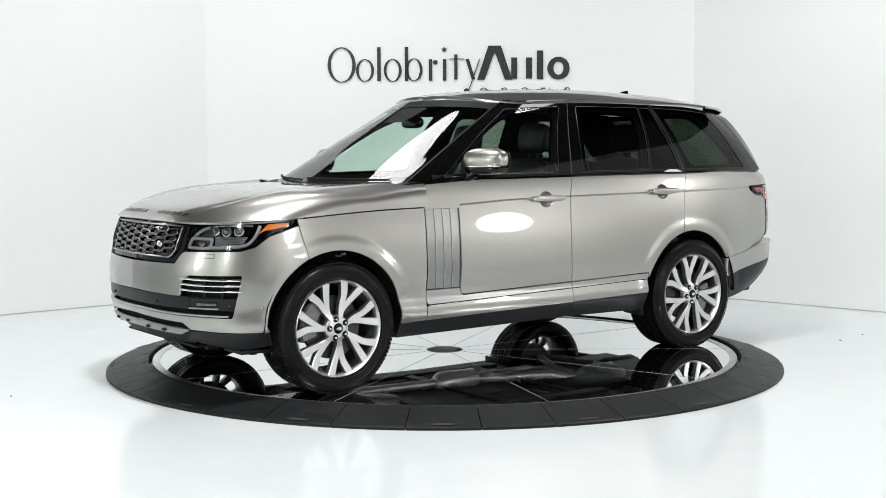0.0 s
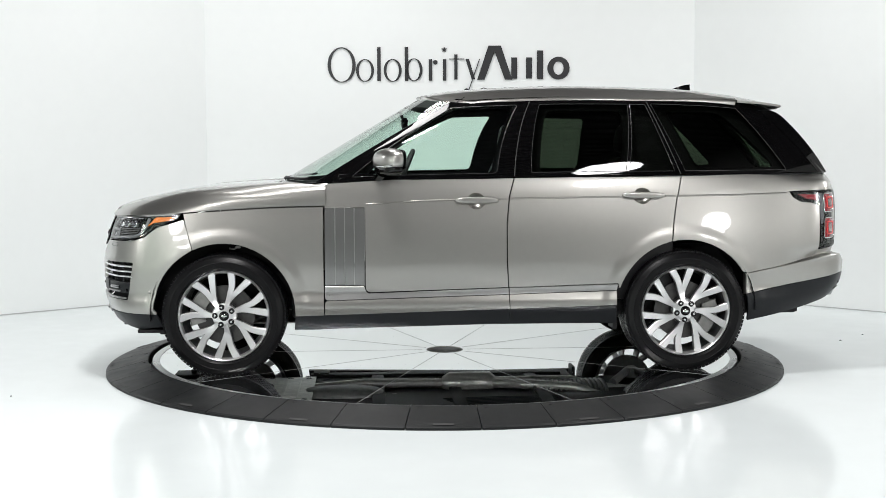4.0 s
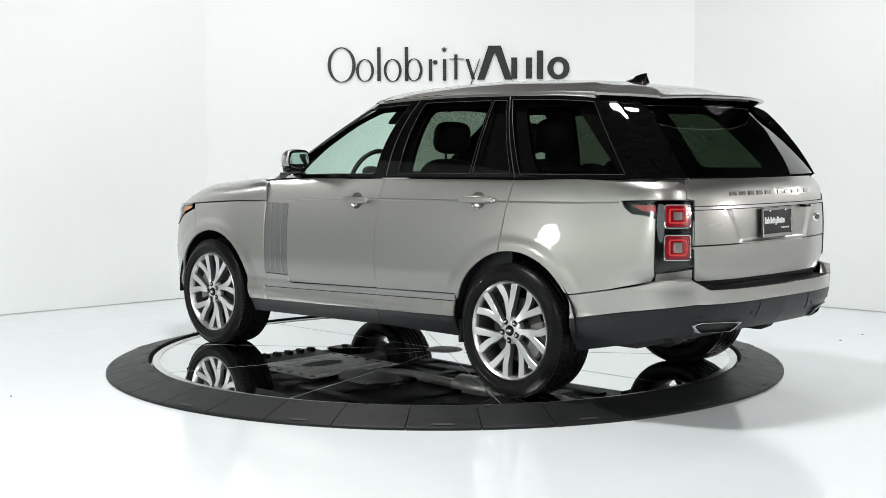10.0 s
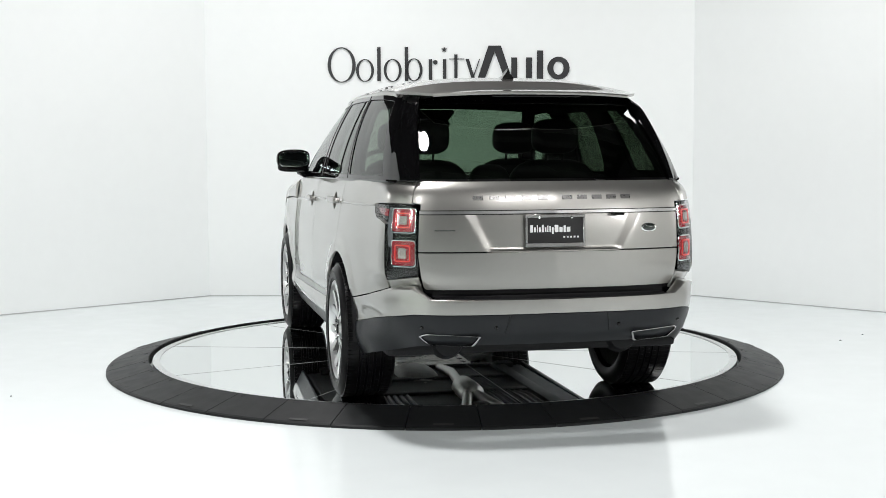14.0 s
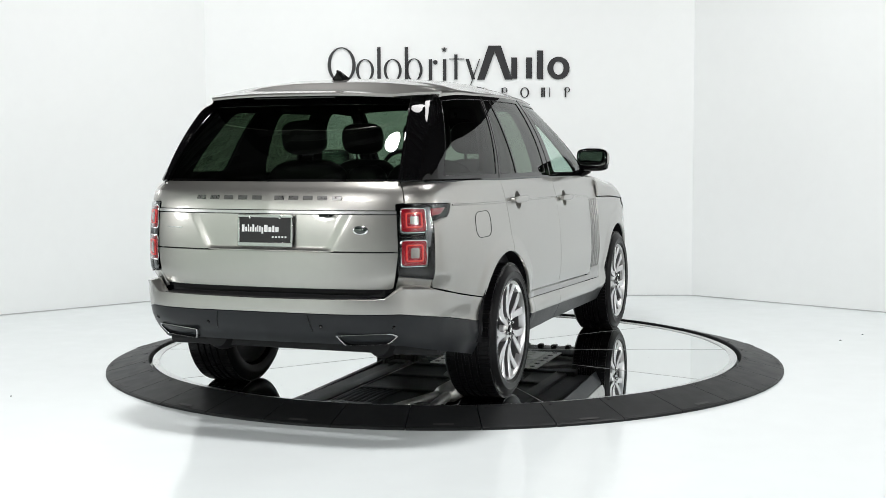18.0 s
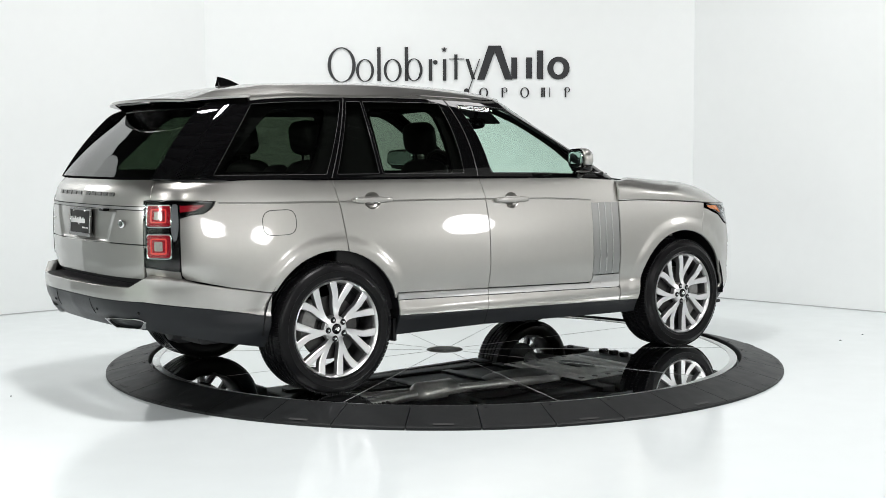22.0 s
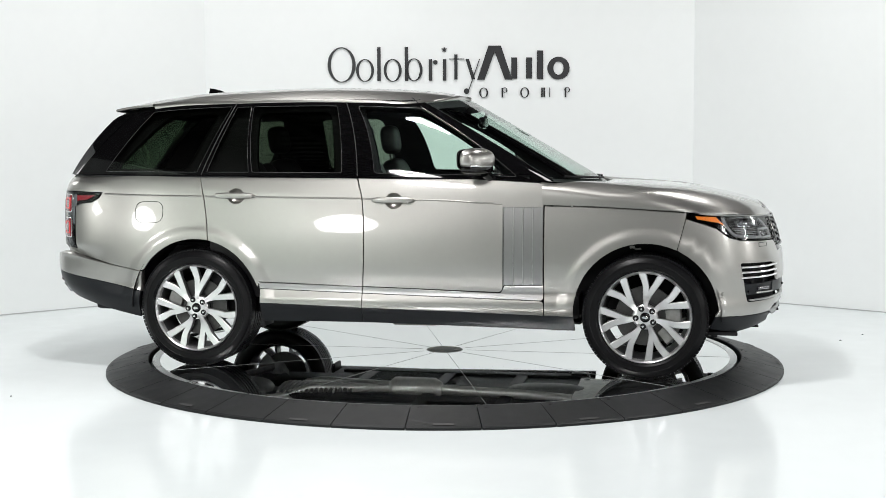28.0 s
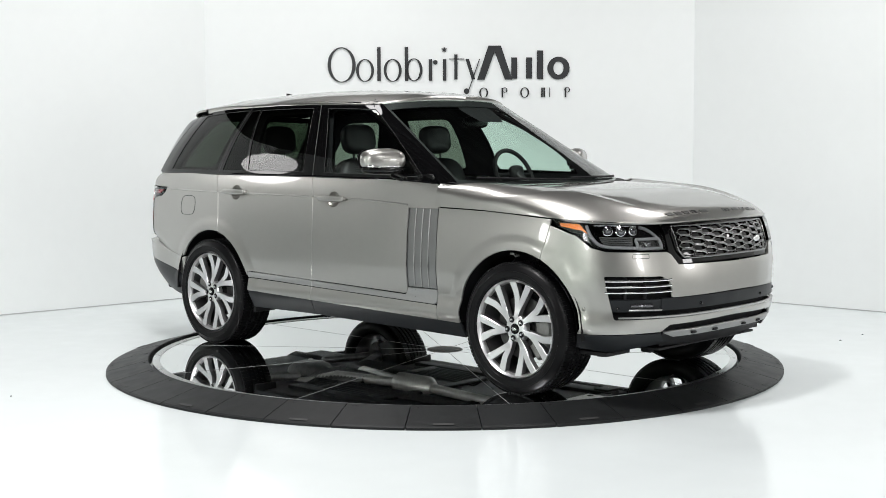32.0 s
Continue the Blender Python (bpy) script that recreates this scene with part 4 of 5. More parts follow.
for i in range(25):
    y = -0.61 + 1.22 * i / 24
    xo = bumper(s_at_rear_y(y), 0.668).x + 0.010
    rows.append([bm.verts.new(p) for p in ((xo, y, 0.64), (xo, y, 0.672), (-2.50, y, 0.676), (-2.50, y, 0.735), (-2.45, y, 0.735))])
for a, b in zip(rows, rows[1:]):
    for k in range(4):
        bm.faces.new((a[k], a[k + 1], b[k + 1], b[k]))
part("bumper_step", bm, MATT, rear_bumper[0], "black ribbed loading step")
for y in (0.65, 0.316):
    pair("parking_sensor", lambda bm, y=y: blob(bm, on(bumper, s_at_rear_y(y), 0.532, -0.002), (0.008, 0.010, 0.010), 2, 12, 8), BLACK, skirt)
pair("skirt_seam", lambda bm: tube(bm, path_on(bumper, [(s_at_rear_y(0.25), 0.592), (s_at_rear_y(0.27), 0.50)], 0.0), 0.0025, 4), BLACK, skirt)


TIP = rounded([(0.392, 0.488, 0.012), (0.660, 0.500, 0.020), (0.690, 0.484, 0.014), (0.640, 0.437, 0.018), (0.420, 0.430, 0.016)], 0.01)


def tip_point(y, z, d):
    """The tailpipe's mouth leans with the skirt that curves under above it."""
    x = bumper(s_at_rear_y(min(y, 0.64)), 0.505).x - 0.016 + 0.75 * max(0, y - 0.64)
    return (x + d + 0.85 * max(0.0, 0.500 - z), y, z)


def tip(bm):
    c = Vector((0.545, 0.466))
    rings = []
    for d, k in ((0.09, 1.0), (-0.004, 1.0), (-0.007, 0.97), (-0.004, 0.93), (0.08, 0.87)):
        rings.append([bm.verts.new(tip_point(c.x + (a - c.x) * k, c.y + (b - c.y) * (k if k > 0.98 else k - 0.10), d)) for a, b in TIP])
    for a, b in zip(rings, rings[1:]):
        for i in range(len(a)):
            bm.faces.new((a[i], a[(i + 1) % len(a)], b[(i + 1) % len(b)], b[i]))


def tip_inside(bm):
    c = Vector((0.545, 0.466))
    bm.faces.new([bm.verts.new(tip_point(c.x + (a - c.x) * 0.91, c.y + (b - c.y) * 0.80, 0.02)) for a, b in TIP])


pair("tailpipe", tip, DARKCHROME, skirt, "flattened chrome exhaust tailpipe", 35)
pair("tailpipe_inside", tip_inside, CLOTH, skirt)

# ---- greenhouse ----
def house_rear(q, v):
    p = house(12 - abs(q), v)
    return Vector((p.x, -p.y, p.z)) if q < 0 else p


FG = rounded([(3.34, 0.04), (4.83, 0.04), (4.54, 0.925), (2.98, 0.92), (3.08, 0.60)], 0.04)
RG = rounded([(5.16, 0.04), (6.34, 0.04), (6.51, 0.925), (4.87, 0.925)], 0.03)
SG = rounded([(6.38, 0.04), (6.92, 0.04), (6.84, 0.925), (6.55, 0.925)], 0.02)
QG = rounded([(7.05, 0.04), (8.60, 0.04), (8.64, 0.925), (6.95, 0.935)], 0.02)
frames = panel("pillar_frame", [(2.60, -0.02), (9.0, -0.02), (9.6, 0.0), (10.06, 0.0), (10.06, 1.03), (2.60, 1.03)], house, BLACK, car, 0.07, holes=[FG, RG, SG, QG], mirror=True, label="gloss black window frame and pillars")
for nm, poly, mat in (("front_window", FG, GLASS), ("rear_window", RG, DARKGLASS), ("rear_window", SG, DARKGLASS), ("quarter_window", QG, DARKGLASS)):
    for ob in panel(nm, poly, house, mat, car, 0.1, lift=-0.004, rim=0, mirror=True, label="clear greenish door glass" if mat is GLASS else "dark privacy glass"):
        ob.visible_shadow = False
    pair("window_seal", lambda bm, poly=poly: tube(bm, [on(house, a, b, -0.001) for a, b in dense(poly, 0.12) + [poly[0]]], 0.0017, 5), SEAL, frames)
# belt moulding and door shut lines in the frame
pair("belt_moulding", lambda bm: tube(bm, [on(house, 3.1 + 6.1 * i / 50, -0.012, 0.003) for i in range(51)], 0.0085, 6), BLACK, frames)
for k0, k1 in ((5.0, 4.68), (6.98, 6.89)):
    pair("shut_line", lambda bm, k0=k0, k1=k1: tube(bm, [on(house, k0 + (k1 - k0) * i / 10, 0.0 + 0.99 * i / 10, 0.0) for i in range(11)], 0.0035, 4), SEAL, frames)
ws = panel("windscreen", [(-2.61, 0.0), (2.61, 0.0), (2.61, 0.985), (-2.61, 0.985)], house, GLASS, car, 0.12, rim=0, label="greenish laminated windscreen")[0]
ws.visible_shadow = False
for a0, a1, b0, b1 in ((-2.61, 2.61, 0.91, 0.985), (-2.61, 2.61, 0.0, 0.05)):
    panel("windscreen_band", [(a0, b0), (a1, b0), (a1, b1), (a0, b1)], house, MATT, ws, 0.1, lift=-0.006, rim=0)
for sgn in (1, -1):
    p = [(2.50, 0.04), (2.61, 0.04), (2.61, 0.98), (2.50, 0.98)]
    panel("windscreen_band", p if sgn > 0 else flip(p), house, MATT, ws, 0.1, lift=-0.006, rim=0)
panel("sensor_patch", rounded([(-0.55, 0.90), (0.55, 0.90), (0.38, 0.72), (-0.38, 0.72)], 0.1), house, MATT, ws, 0.1, lift=-0.007, rim=0)
tw = panel("tailgate_window", [(-1.93, 0.015), (1.93, 0.015), (1.93, 0.93), (-1.93, 0.93)], house_rear, REARGLASS, car, 0.1, rim=0, label="dark privacy rear window")[0]
tw.visible_shadow = False
for poly in ([(-2.0, 0.0), (-1.90, 0.0), (-1.90, 1.0), (-2.0, 1.0)], [(1.90, 0.0), (2.0, 0.0), (2.0, 1.0), (1.90, 1.0)], [(-1.90, 0.92), (1.90, 0.92), (1.90, 1.0), (-1.90, 1.0)]):
    panel("window_border", poly, house_rear, BLACK, tw, 0.08, lift=0.003, rim=0.01)
# roof with front and rear seams
ROOF_END = -1.850
rp = [(ROOF[k][0], ROOF[k][1] + 0.012 * smooth01(0.2, 0.6, ROOF[k][1])) for k in range(0, 193, 4) if ROOF[k][0] > ROOF_END + 0.02]
rp += [(ROOF_END, 0.672), (ROOF_END - 0.01, 0.4), (ROOF_END - 0.012, 0.0)]
rp[0] = (0.215, 0.0)
roof_ob = panel("roof_panel", rp + [(x, -y) for x, y in rp[::-1][1:-1]], roof, PAINT, car, 0.06, rim=0.035)[0]
pair("roof_seam", lambda bm: tube(bm, [roof(-0.02 - 0.06 * (i / 6), 0.655 - 0.08 * i / 6) + Vector((0, 0, -0.001)) for i in range(7)], 0.003, 4), MATT, (roof_ob, roof_ob))


SPOIL_W = table((-2.35, 0.46), (-2.29, 0.485), (-2.20, 0.530), (-2.10, 0.596), (-2.0, 0.648), (-1.93, 0.670), (-1.84, 0.684))


def spoil_top(f, g):
    """The spoiler's upper skin: f runs from the roof seam to the trailing edge, g from side to side."""
    tail = -2.272 + 0.080 * abs(g) ** 3
    x = (ROOF_END - 0.006 - 0.008 * (1 - abs(g))) * (1 - f) + tail * f
    y = g * float(np.interp(x, *SPOIL_W))
    p = roof(x, y)
    k = f ** 1.6
    p.z = p.z * (1 - k) + (1.714 - 0.012 * abs(g) ** 3) * k
    return p


def spoiler(bm):
    """A shell that carries on the roof and thins out to a rounded trailing edge."""
    nf, ng = 10, 36
    top = [[spoil_top(i / nf, -1 + 2 * j / ng) for j in range(ng + 1)] for i in range(nf + 1)]
    skin = [[bm.verts.new(p) for p in r] for r in top]
    lip = [bm.verts.new(p + Vector((-0.004, 0, -0.008))) for p in top[-1]]
    low = [bm.verts.new(p + Vector((0.001, 0, -0.017))) for p in top[-1]]
    rows = skin + [lip, low]
    for a, b in zip(rows, rows[1:]):
        for j in range(ng):
            bm.faces.new((a[j], a[j + 1], b[j + 1], b[j]))
    for j in (0, ng):
        edge = [r[j] for r in skin]
        drop = [bm.verts.new(v.co + Vector((0, -0.004 if j else 0.004, -0.014))) for v in edge]
        for i in range(nf):
            bm.faces.new((edge[i], edge[i + 1], drop[i + 1], drop[i]))


bm = bmesh.new()
spoiler(bm)
sp = part("roof_spoiler", bm, PAINT, car, "body-coloured roof spoiler", 40)
bm = bmesh.new()
ng, rows = 28, []
for j in range(ng + 1):
    g = -0.99 + 1.98 * j / ng
    e, m_ = spoil_top(0.993, g), spoil_top(0.72, g)
    r_ = house_rear(2.0 * g, 0.95) + Vector((0.05, 0, -0.01))
    rows.append([bm.verts.new(p) for p in (e + Vector((0, 0, -0.0165)), m_ + Vector((0.0, 0, -0.040)), r_)])
for a, b in zip(rows, rows[1:]):
    for k in range(2):
        bm.faces.new((a[k], a[k + 1], b[k + 1], b[k]))
part("spoiler_underside", bm, BLACK, sp, "gloss black spoiler underside", 50)
bm = bmesh.new()
box(bm, -2.268, -2.252, -0.24, 0.24, 1.684, 1.694, 0.003)
part("brake_light", bm, BLACK, sp, "unlit dark brake light strip")


def side_fin(bm):
    """The black fin beside the rear window: deepest under the spoiler, running out at the belt."""
    rows = []
    for i in range(19):
        v = 1.03 * i / 18
        d = (0.008 + 0.078 * v) * (1 - 0.6 * smooth01(0.88, 1.03, v))
        t = house_rear(2.0, v) + Vector((-d, 0.25 * d, 0))
        rows.append([bm.verts.new(p) for p in (house_rear(2.5, v) + Vector((0, 0.002, 0)), t + Vector((0.006, 0.004, 0)), t, t + Vector((0.004, -0.012, 0)), house_rear(1.90, v) + Vector((0.004, 0, 0)))])
    for a, b in zip(rows, rows[1:]):
        for k in range(4):
            bm.faces.new((a[k], a[k + 1], b[k + 1], b[k]))
    bm.faces.new(rows[-1])


pair("side_fin", side_fin, BLACK, (tw, tw), "gloss black fin beside the rear window", 40)


# shark-fin aerial
def fin(bm):
    prof = [(-1.535, 0.0), (-1.575, 0.018), (-1.63, 0.040), (-1.68, 0.053), (-1.716, 0.057), (-1.708, 0.030), (-1.704, 0.0)]
    base = roof(-1.63, 0).z - 0.008
    rows = []
    for x, h in prof:
        w = 0.032 if h < 0.01 else 0.020 if h < 0.04 else 0.006
        rows.append([bm.verts.new((x, y, base + dz)) for y, dz in ((-0.034, 0), (-w, h * 0.7), (-0.004, h), (0.004, h), (w, h * 0.7), (0.034, 0))])
    for a, b in zip(rows, rows[1:]):
        for i in range(5):
            bm.faces.new((a[i], a[i + 1], b[i + 1], b[i]))
    bmesh.ops.remove_doubles(bm, verts=bm.verts, dist=1e-4)


bm = bmesh.new()
fin(bm)
part("aerial", bm, BLACK, car, "gloss black shark-fin aerial", 30)


# ---- door mirrors ----
def sweep(bm, thin=0.25):
    """Sweeps a mirror shell back towards its outer end and thins it there."""
    for v in bm.verts:
        k = (v.co.y - 0.90) / 0.28
        v.co.x = 0.465 + (v.co.x - 0.465) * (1 - thin * k) - 0.105 * k - 0.02 * k * k
        v.co.z = 1.345 + (v.co.z - 1.345) * (1 - 0.10 * k * k)


def mirror_cap(bm):
    blob(bm, (0.465, 1.000, 1.352), (0.078, 0.122, 0.072), 2.9, 44, 24)
    for v in bm.verts:
        if v.co.x < 0.42:
            v.co.x = 0.42 + (v.co.x - 0.42) * 0.5
        if v.co.z < 1.304:
            v.co.z = 1.304 + (v.co.z - 1.304) * 0.05
        v.co.z -= 0.35 * max(0.0, v.co.x - 0.47) ** 1.2 * (1 if v.co.z > 1.35 else 0)
    sweep(bm)


def mirror_low(bm):
    blob(bm, (0.464, 0.998, 1.292), (0.066, 0.116, 0.034), 3.2, 36, 14)
    sweep(bm)
    tube(bm, [(0.50, 0.855, 1.232), (0.485, 0.90, 1.246), (0.465, 0.95, 1.270)], 0.030, 10)


def mirror_strip(bm):
    rows = []
    for i in range(17):
        y = 0.935 + 0.178 * i / 16
        x = 0.465 + 0.071 * (1 - abs((y - 1.000) / 0.122) ** 2.9) ** (1 / 2.9)
        rows.append([bm.verts.new(q) for q in ((x - 0.004, y, 1.304), (x + 0.0015, y, 1.308), (x + 0.0015, y, 1.318), (x - 0.004, y, 1.322))])
    for p, q in zip(rows, rows[1:]):
        for k in range(3):
            bm.faces.new((p[k], p[k + 1], q[k + 1], q[k]))
    sweep(bm)


def mirror_pane(bm, x, grow):
    blob(bm, (x, 1.000, 1.352), (0.006, 0.110 + grow, 0.056 + grow), 4.0, 32, 14)
    sweep(bm)


caps = pair("door_mirror", mirror_cap, PAINT, label="body-coloured door mirror on a black foot", smooth=60)
pair("mirror_foot", mirror_low, BLACK, caps)
pair("mirror_indicator", mirror_strip, CHROME, caps, "clear silver indicator strip")
pair("mirror_rim", lambda bm: mirror_pane(bm, 0.404, 0.010), BLACK, caps)
pair("mirror_glass", lambda bm: mirror_pane(bm, 0.398, 0.0), TINTED, caps)
pair("sail_panel", lambda bm: box(bm, 0.46, 0.74, 0.862, 0.874, 1.225, 1.262, 0.004, 2, None), BLACK, frames)


# ---- wheels ----
def wheel(hx, sgn, turn):
    bm = bmesh.new()
    lathe(bm, [(0.286, -0.002), (0.281, 0.004), (0.274, -0.004), (0.268, -0.02), (0.265, -0.034)], 84)
    lathe(bm, [(0.001, -0.010), (0.048, -0.0105), (0.066, -0.014), (0.076, -0.024), (0.080, -0.05)], 42)
    w = part("wheel", bm, ALLOY, car, "silver machined seven split-spoke alloy wheel", 35)
    w.location = (hx, sgn * 0.957, HUB_Z)
    w.rotation_euler = (0, 0, 0 if sgn > 0 else math.pi)
    bm = bmesh.new()
    lathe(bm, [(0.265, -0.034), (0.262, -0.06), (0.250, -0.22), (0.27, -0.25)], 72)
    part("rim_barrel", bm, BARREL, w, "grey inner rim barrel", 40)
    # tyre with grooves
    bm = bmesh.new()
    prof = [(0.284, -0.006), (0.292, 0.004), (0.300, 0.0075), (0.302, 0.0105), (0.305, 0.0095), (0.318, 0.0125), (0.334, 0.0125), (0.336, 0.0150), (0.340, 0.0145), (0.343, 0.0115), (0.362, 0.002), (0.375, -0.014), (0.382, -0.034), (0.3855, -0.055)]
    for y in (-0.085, -0.125, -0.165, -0.205):
        prof += [(0.3825, y + 0.008), (0.377, y + 0.005), (0.377, y - 0.005), (0.3825, y - 0.008)]
    prof += [(0.3855, -0.235), (0.378, -0.262), (0.36, -0.284), (0.32, -0.29), (0.284, -0.275)]
    lathe(bm, prof, 96)
    tyre = part("tyre", bm, TYRE, w, "black road tyre", 45)
    for j, (ya, yb) in enumerate(((-0.015, -0.076), (-0.214, -0.262), (-0.094, -0.116), (-0.134, -0.156), (-0.174, -0.196))):
        bm = bmesh.new()
        for i in range(96):
            a = 2 * math.pi * (i + 0.5 * j) / 96
            box(bm, 0.372, 0.3862, min(ya, yb), max(ya, yb), -0.0102, 0.0102, 0, 1, Matrix.Rotation(a, 4, "Y"))
        tagged(part("tread", bm, TYRE, tyre), kind="stuff")
    # seven split spokes
    for i in range(7):
        a = 2 * math.pi * i / 7 + radians(turn)
        bm = bmesh.new()
        for line in (((0.060, 0), (0.098, -0.5), (0.140, -0.5), (0.20, -0.5), (0.279, -5.5)), ((0.060, 2), (0.098, 3.5), (0.140, 9.5), (0.20, 16.0), (0.279, 20.5))):
            c = spline([(r * math.cos(radians(g)), r * math.sin(radians(g))) for r, g in line], 4)
            rows = []
            for t in range(len(c)):
                f = t / (len(c) - 1)
                d = c[min(t + 1, len(c) - 1)] - c[max(t - 1, 0)]
                d = d / np.linalg.norm(d)
                wd = 0.0106 + 0.0140 * f + 0.004 * (1 - f) ** 4
                y0 = -0.012 - 0.016 * math.sin(math.pi * f)
                t_dir = Vector((-d[1], 0, d[0]))
                o = Vector((c[t][0], y0, c[t][1]))
                rows.append([o + t_dir * wd + Vector((0, -0.034, 0)), o + t_dir * wd * 0.95, o + t_dir * wd * 0.80 + Vector((0, 0.004, 0)), o - t_dir * wd * 0.80 + Vector((0, 0.004, 0)), o - t_dir * wd * 0.95, o - t_dir * wd + Vector((0, -0.034, 0))])
            vs = [[bm.verts.new(Matrix.Rotation(-a, 3, "Y") @ p) for p in r] for r in rows]
            for p, q in zip(vs, vs[1:]):
                for k in range(5):
                    bm.faces.new((p[k], p[k + 1], q[k + 1], q[k])).material_index = 1 if k in (0, 4) else 0
            bm.faces.new(vs[-1])
        part("spoke", bm, ALLOY, w, smooth=28).data.materials.append(GUN)
    for i in range(5):
        a = 2 * math.pi * i / 5 + radians(turn * 0.6 + 12)
        bm = bmesh.new()
        lathe(bm, [(0.001, 0.006), (0.006, 0.006), (0.0085, 0.0), (0.0085, -0.012)], 12, "y", (0.057 * math.cos(a), -0.004, 0.057 * math.sin(a)))
        part("lug_nut", bm, CHROME, w, smooth=40)
        bm = bmesh.new()
        lathe(bm, [(0.0185, -0.0085), (0.0170, -0.0070), (0.0160, -0.0085), (0.0080, -0.0085)], 16, "y", (0.057 * math.cos(a), 0, 0.057 * math.sin(a)))
        part("lug_recess", bm, MATT, w)
    bm = bmesh.new()
    lathe(bm, [(0.001, 0.0), (0.020, -0.001), (0.027, -0.003), (0.031, -0.008), (0.031, -0.014)], 28)
    part("centre_cap", bm, BLACK, w, "black centre cap with oval badge", 40)
    bm = bmesh.new()
    blob(bm, (0, 0.0, 0), (0.018, 0.003, 0.011), 2, 18, 8)
    part("cap_badge", bm, CHROME, w, smooth=60)
    bm = bmesh.new()
    lathe(bm, [(0.085, -0.085), (0.185, -0.085), (0.185, -0.112), (0.085, -0.112)], 56, closed=True)
    lathe(bm, [(0.001, -0.072), (0.085, -0.075), (0.088, -0.10)], 40)
    part("brake_disc", bm, DISC, w, "grey steel brake disc", 35)
    bm = bmesh.new()
    n = 10
    front_side = -1 if hx > 0 else 1
    for y in (-0.07,):
        vs = []
        for i in range(n + 1):
            a = radians(-35 + 70 * i / n) + (math.pi if (front_side * sgn) > 0 else 0) + 0.3
            vs.append([bm.verts.new((r * math.cos(a), yy, r * math.sin(a))) for r, yy in ((0.125, -0.055), (0.212, -0.055), (0.222, -0.07), (0.222, -0.14), (0.125, -0.14))])
        for p, q in zip(vs, vs[1:]):
            for k in range(5):
                bm.faces.new((p[k], p[(k + 1) % 5], q[(k + 1) % 5], q[k]))
        bm.faces.new(vs[0])
        bm.faces.new(vs[-1][::-1])
    part("brake_caliper", bm, STEEL2, w, "grey cast brake caliper", 30)
    return w


for hx, sgn, turn in ((HUB_F, 1, 105), (HUB_F, -1, 91), (HUB_R, 1, 77), (HUB_R, -1, 91)):
    wheel(hx, sgn, turn)
    bm = bmesh.new()
    vs = []
    for i in range(25):
        a = radians(-5 + 187 * i / 24)
        vs.append([bm.verts.new((hx + r * math.cos(a), sgn * y, ARCH_Z + r * math.sin(a))) for r, y in ((0.462, 0.928), (0.462, 0.60), (0.15, 0.60))])
    for p, q in zip(vs, vs[1:]):
        for k in range(2):
            bm.faces.new((p[k], p[k + 1], q[k + 1], q[k]))
    part("arch_liner", bm, MATT, car, "black wheel arch liner", 30)
    if hx > 0:
        bm = bmesh.new()
        box(bm, hx - 0.10, hx - 0.07, sgn * 0.86 - 0.015, sgn * 0.86 + 0.015, 0.800, 0.815, 0.004)
        tube(bm, [(hx - 0.085, sgn * 0.86, 0.81), (hx - 0.06, sgn * 0.87, 0.795), (hx - 0.03, sgn * 0.87, 0.80)], 0.006, 6)
        part("height_sensor", bm, STEEL2, car)

# ---- interior ----
cabin = part("cabin_tub", (lambda bm: (box(bm, -2.25, 1.05, -0.80, 0.80, 0.34, 0.50, 0.03), bm)[1])(bmesh.new()), MATT, car, "black cabin floor")
panel("headliner", [(0.10, -0.55), (0.10, 0.55), (-2.1, 0.50), (-2.1, -0.50)], lambda x, y: roof(x, y) + Vector((0, 0, -0.05)), CLOTH, car, 0.15, rim=0, label="dark cloth headliner")
pair("door_card", lambda bm: (box(bm, -1.40, 0.70, 0.80, 0.855, 0.45, 1.205, 0.015), box(bm, -1.35, 0.65, 0.74, 0.82, 0.82, 0.90, 0.02)), LEATHER)
# inner side trims with openings smaller than the glass
def lining(k, v):
    p = house(k, v)
    return Vector((p.x - 0.05 * smooth01(3.6, 2.9, k), p.y - 0.065, p.z - 0.02 * smooth01(0.6, 1.0, v)))


INNER = [rounded([(3.62, 0.0), (4.80, 0.0), (4.53, 0.88), (3.60, 0.88), (3.42, 0.72), (3.38, 0.40)], 0.12, 5),
         rounded([(5.28, 0.0), (6.28, 0.0), (6.38, 0.82), (5.05, 0.83)], 0.12, 5),
         rounded([(7.22, 0.06), (8.42, 0.06), (8.12, 0.82), (7.15, 0.82)], 0.12, 5)]
panel("side_lining", [(2.95, -0.06), (9.6, -0.06), (9.6, 0.99), (2.95, 0.99)], lining, CLOTH, car, 0.1, holes=INNER, rim=-0.03, mirror=True, label="dark cloth pillar and roof side lining")


def seat(x, y, w=0.25, tall=1.0):
    bm = bmesh.new()
    blob(bm, (x, y, 0.66), (0.27, w, 0.10), 4, 24, 12)
    s = part("seat", bm, LEATHER, car, "black leather seat", 50)
    bm = bmesh.new()
    blob(bm, (x - 0.30, y, 1.02), (0.085, w, 0.34 * tall), 3.6, 24, 16, Matrix.Rotation(radians(-14), 3, "Y"))
    part("seat_back", bm, LEATHER, s, smooth=50)
    bm = bmesh.new()
    blob(bm, (x - 0.40, y, 1.49), (0.060, 0.145, 0.105), 3.2, 24, 14, Matrix.Rotation(radians(-8), 3, "Y"))
    tube(bm, [(x - 0.385, y - 0.05, 1.30), (x - 0.395, y - 0.05, 1.42)], 0.008, 6)
    tube(bm, [(x - 0.385, y + 0.05, 1.30), (x - 0.395, y + 0.05, 1.42)], 0.008, 6)
    part("headrest", bm, LEATHER, s, smooth=50)


